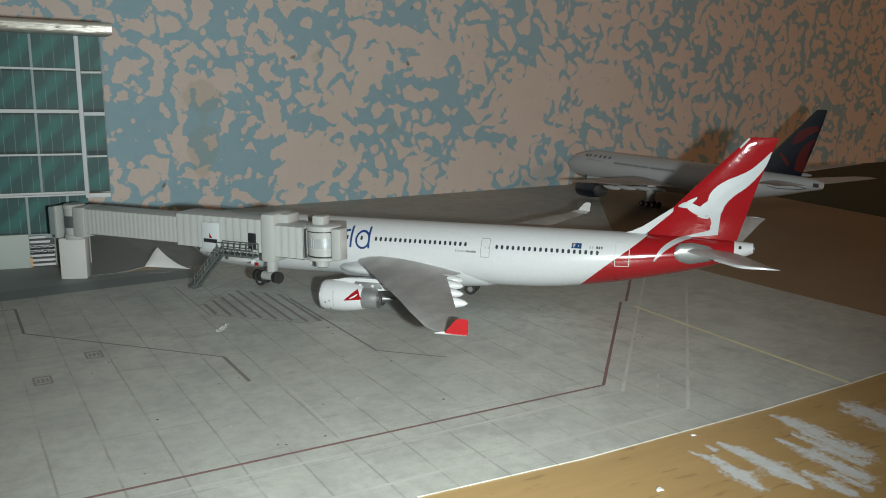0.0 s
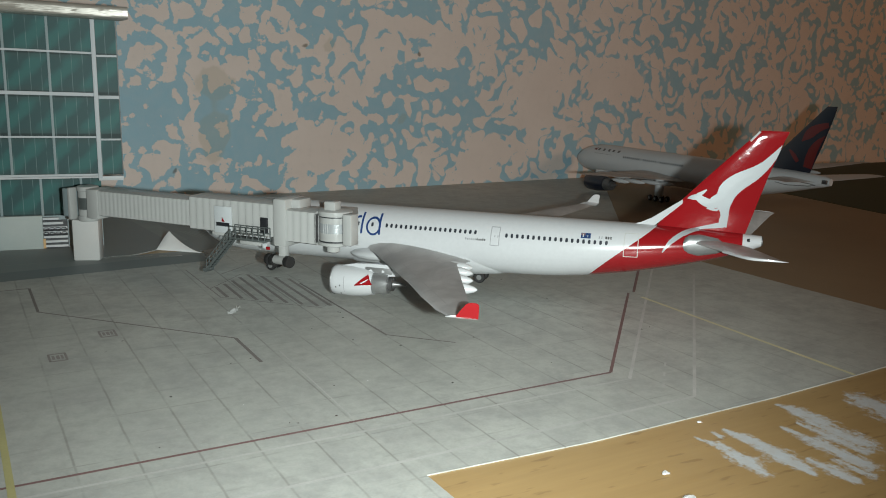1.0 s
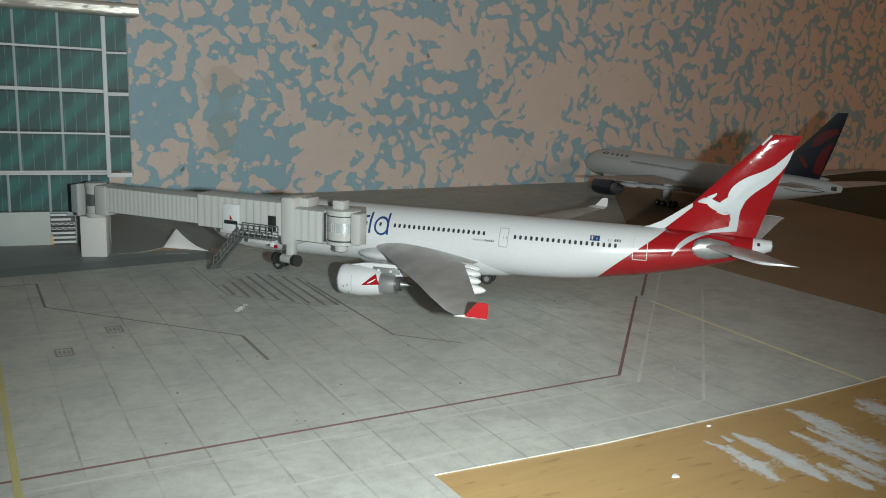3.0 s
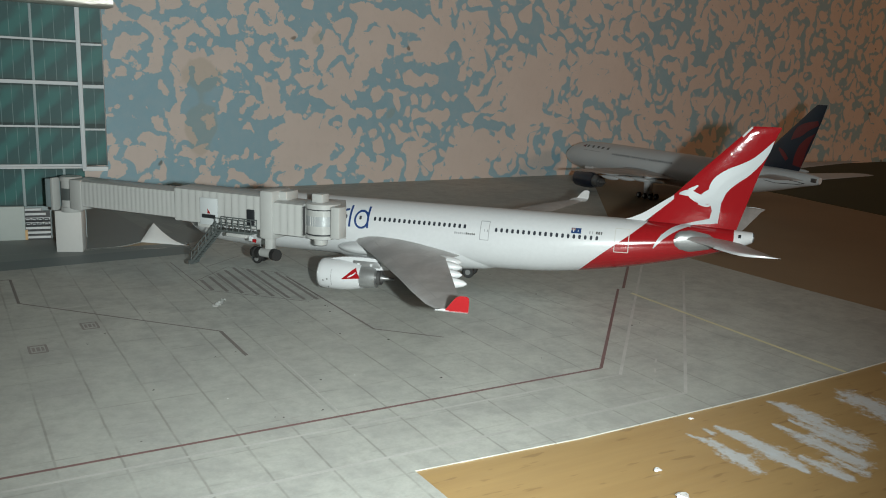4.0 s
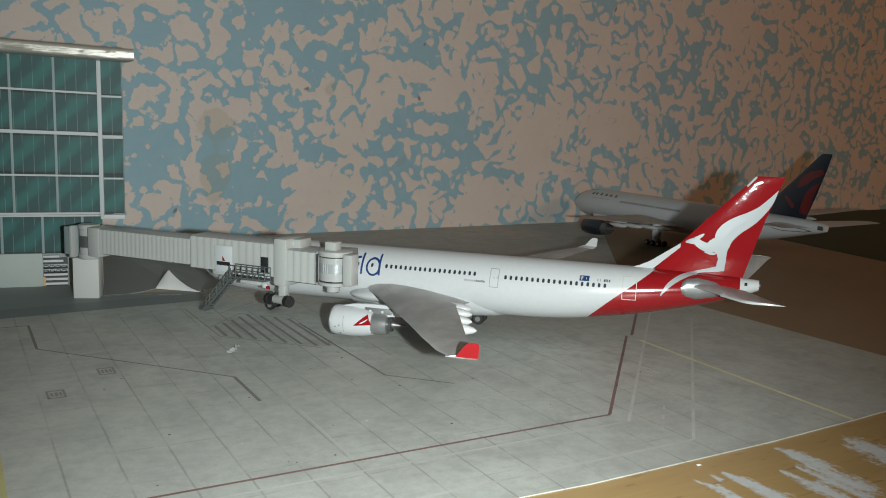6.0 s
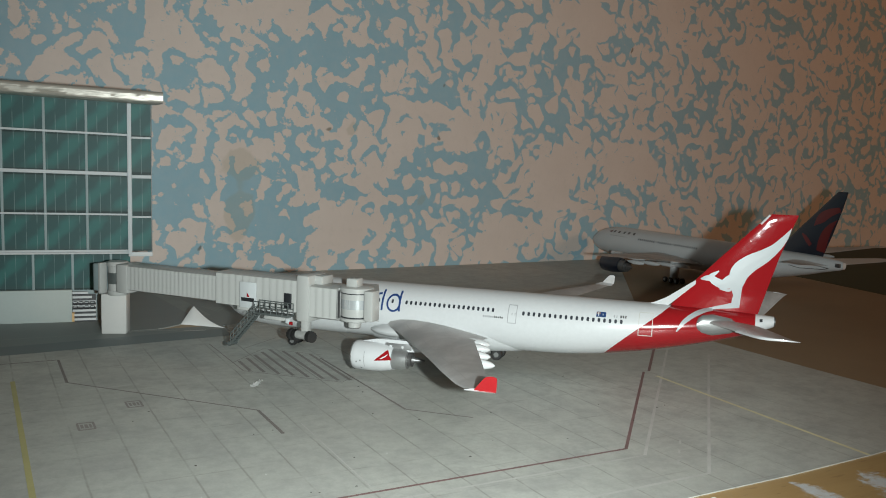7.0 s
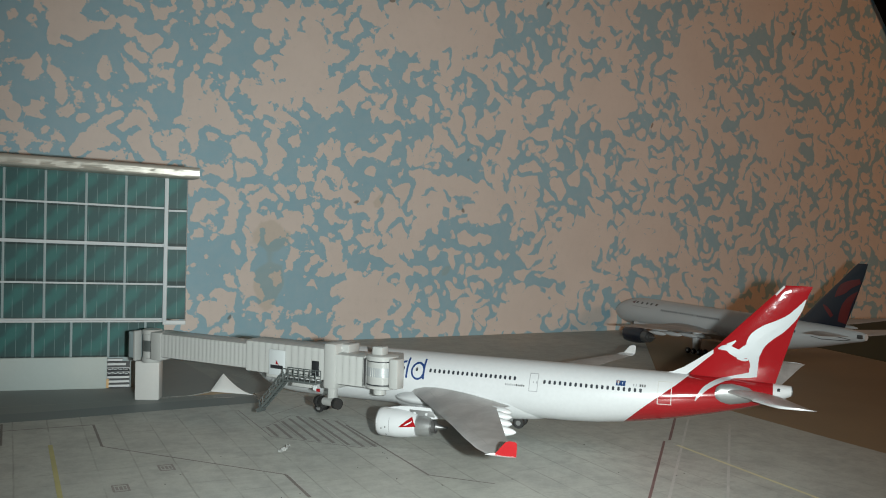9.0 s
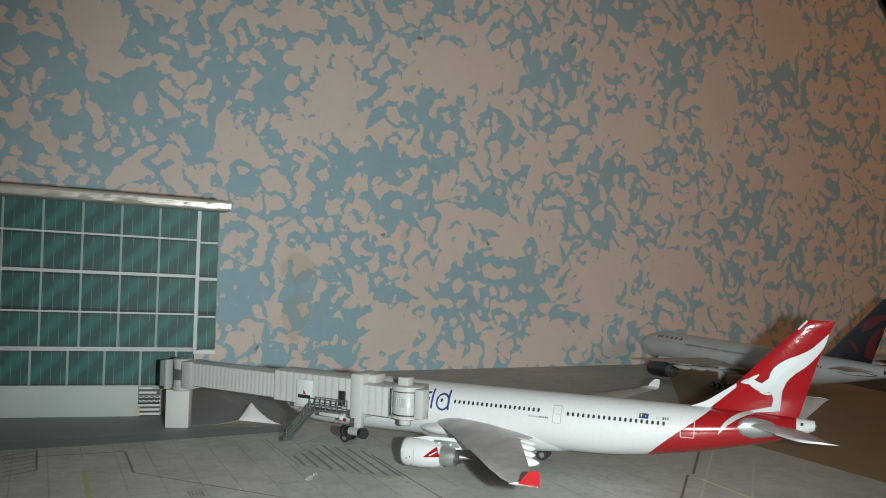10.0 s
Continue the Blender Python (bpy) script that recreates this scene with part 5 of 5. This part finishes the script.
    for k in range(12):
        q = Vector((55.1, 0, 12.6)).lerp(Vector((47.5, 0, 4.2)), (k + 0.5) / 12)
        part("step", box(bmesh.new(), q.x - 0.4, q.x + 0.4, -7.1, -4.9, q.z - 0.1, q.z + 0.1), RAIL, t)
    part("stair_foot", rod(bmesh.new(), (47.3, -7.4, 4.1), (47.3, -4.6, 4.1), 0.6, seg=10), RAIL, t, "small stair foot roller")


make_bridge()


# ---- loose paper, crumbs and the curled sheet behind ----
def make_curl():
    t = thing("curled_corner", spot(0, 0, 0), "white paper sheet corner curled up off the table", "paper")
    bm = bmesh.new()
    n = 16
    grid = []
    a, b = Vector((-69.6, 92.4, 0.05)), Vector((-57.8, 82.2, 0.05))
    for i in range(n + 1):
        u = i / n
        high = 5.1 * (u / 0.24 if u < 0.24 else (1 - (u - 0.24) / 0.76) ** 1.8)
        base = a.lerp(b, u)
        row = []
        for j in range(n // 2 + 1):
            v = j / (n // 2)
            row.append(bm.verts.new((base.x + 1.6 * high / 5 * v ** 1.5, base.y + 5.0 * high / 5 * v ** 1.5, 0.05 + high * v)))
        grid.append(row)
    for i in range(n):
        for j in range(n // 2):
            bm.faces.new((grid[i][j], grid[i + 1][j], grid[i + 1][j + 1], grid[i][j + 1]))
    bmesh.ops.remove_doubles(bm, verts=bm.verts[:], dist=0.001)
    bmesh.ops.solidify(bm, geom=bm.faces[:], thickness=0.12)
    part("sheet", bm, PAPER, t)


make_curl()


def make_dark_sheet():
    """A black sheet on the wall with a slanting edge, in shallow folds."""
    bm = bmesh.new()
    rows = []
    for i in range(15):
        z = 330 - 16 * i
        x0 = 345 + (226 - z) * 0.84
        row = []
        for j in range(13):
            x = x0 + (560 - x0) * j / 12
            row.append(bm.verts.new((x, -2.2 - 1.6 * math.sin(x * 0.11 + z * 0.03) * min(1, j / 2), z)))
        rows.append(row)
    for p, q in zip(rows, rows[1:]):
        for j in range(12):
            bm.faces.new((p[j], q[j], q[j + 1], p[j + 1]))
    bmesh.ops.solidify(bm, geom=bm.faces[:], thickness=0.8)
    ob = part("dark_sheet", bm, DARK_SHEET, None, "", True, wall_m)
    tagged(ob, "black sheet lying flat against the dabbed wall", "cloth")


make_dark_sheet()


def make_scrap(x, y, size, seed, label, material):
    rng = random.Random(seed)
    bm = bmesh.new()
    bmesh.ops.create_icosphere(bm, subdivisions=2, radius=size)
    for v in bm.verts:
        k = 0.55 + 0.9 * rng.random()
        v.co = Vector((v.co.x * k * 1.5, v.co.y * k * 1.1, abs(v.co.z) * k * 0.6))
    ob = part("paper_scrap" if size > 0.5 else "crumb", bm, material, None, "", False, spot(x, y, 0.02, rng.random() * 180))
    tagged(ob, label, "scrap" if size > 0.5 else "crumb", "crumbs on the mat" if size <= 0.5 else "")




def make_strip():
    """A torn paper strip, folded and twisted."""
    bm = bmesh.new()
    rng = random.Random(12)
    rows = []
    for i in range(9):
        s = i / 8
        lift = (0.15, 0.7, 0.25, 1.0, 0.5, 1.3, 0.8, 1.7, 0.9)[i]
        half = 0.85 + 0.35 * math.sin(5 * s) + rng.uniform(-0.15, 0.15)
        x = -2.9 + 5.8 * s
        rows.append([bm.verts.new((x + rng.uniform(-0.2, 0.2), half * k + rng.uniform(-0.2, 0.2), max(0.03, lift * (0.5 + 0.5 * abs(k + 0.4 * math.sin(7 * s)))))) for k in (-1, -0.3, 0.35, 1)])
    for a, b in zip(rows, rows[1:]):
        for i in range(3):
            bm.faces.new((a[i], a[i + 1], b[i + 1], b[i]))
    bmesh.ops.solidify(bm, geom=bm.faces[:], thickness=0.1)
    ob = part("paper_scrap", bm, PAPER, None, "", False, spot(-67.8, 16.6, 0.1, 47) @ Matrix.Diagonal((0.78, 0.7, 0.6, 1)))
    tagged(ob, "crumpled white paper strip lying on the mat", "scrap")


make_strip()
crumbs = random.Random(8)
for k in range(34):
    pale = k % 6 == 0
    make_scrap(crumbs.uniform(-105, 10), crumbs.uniform(-50, 30), crumbs.uniform(0.07, 0.15) * (0.7 if pale else 1.0), k, "tiny white crumb on the mat" if pale else "tiny dark crumb on the mat", PAPER if pale else CRUMB)
make_scrap(-40.3, -95.5, 0.7, 41, "small torn white paper scrap on bare wood", PAPER)
make_scrap(-37.7, -88.3, 0.4, 42, "tiny white paint flake on bare wood", PAPER)
make_scrap(-19.9, -77.2, 0.25, 43, "tiny white paint flake on bare wood", PAPER)
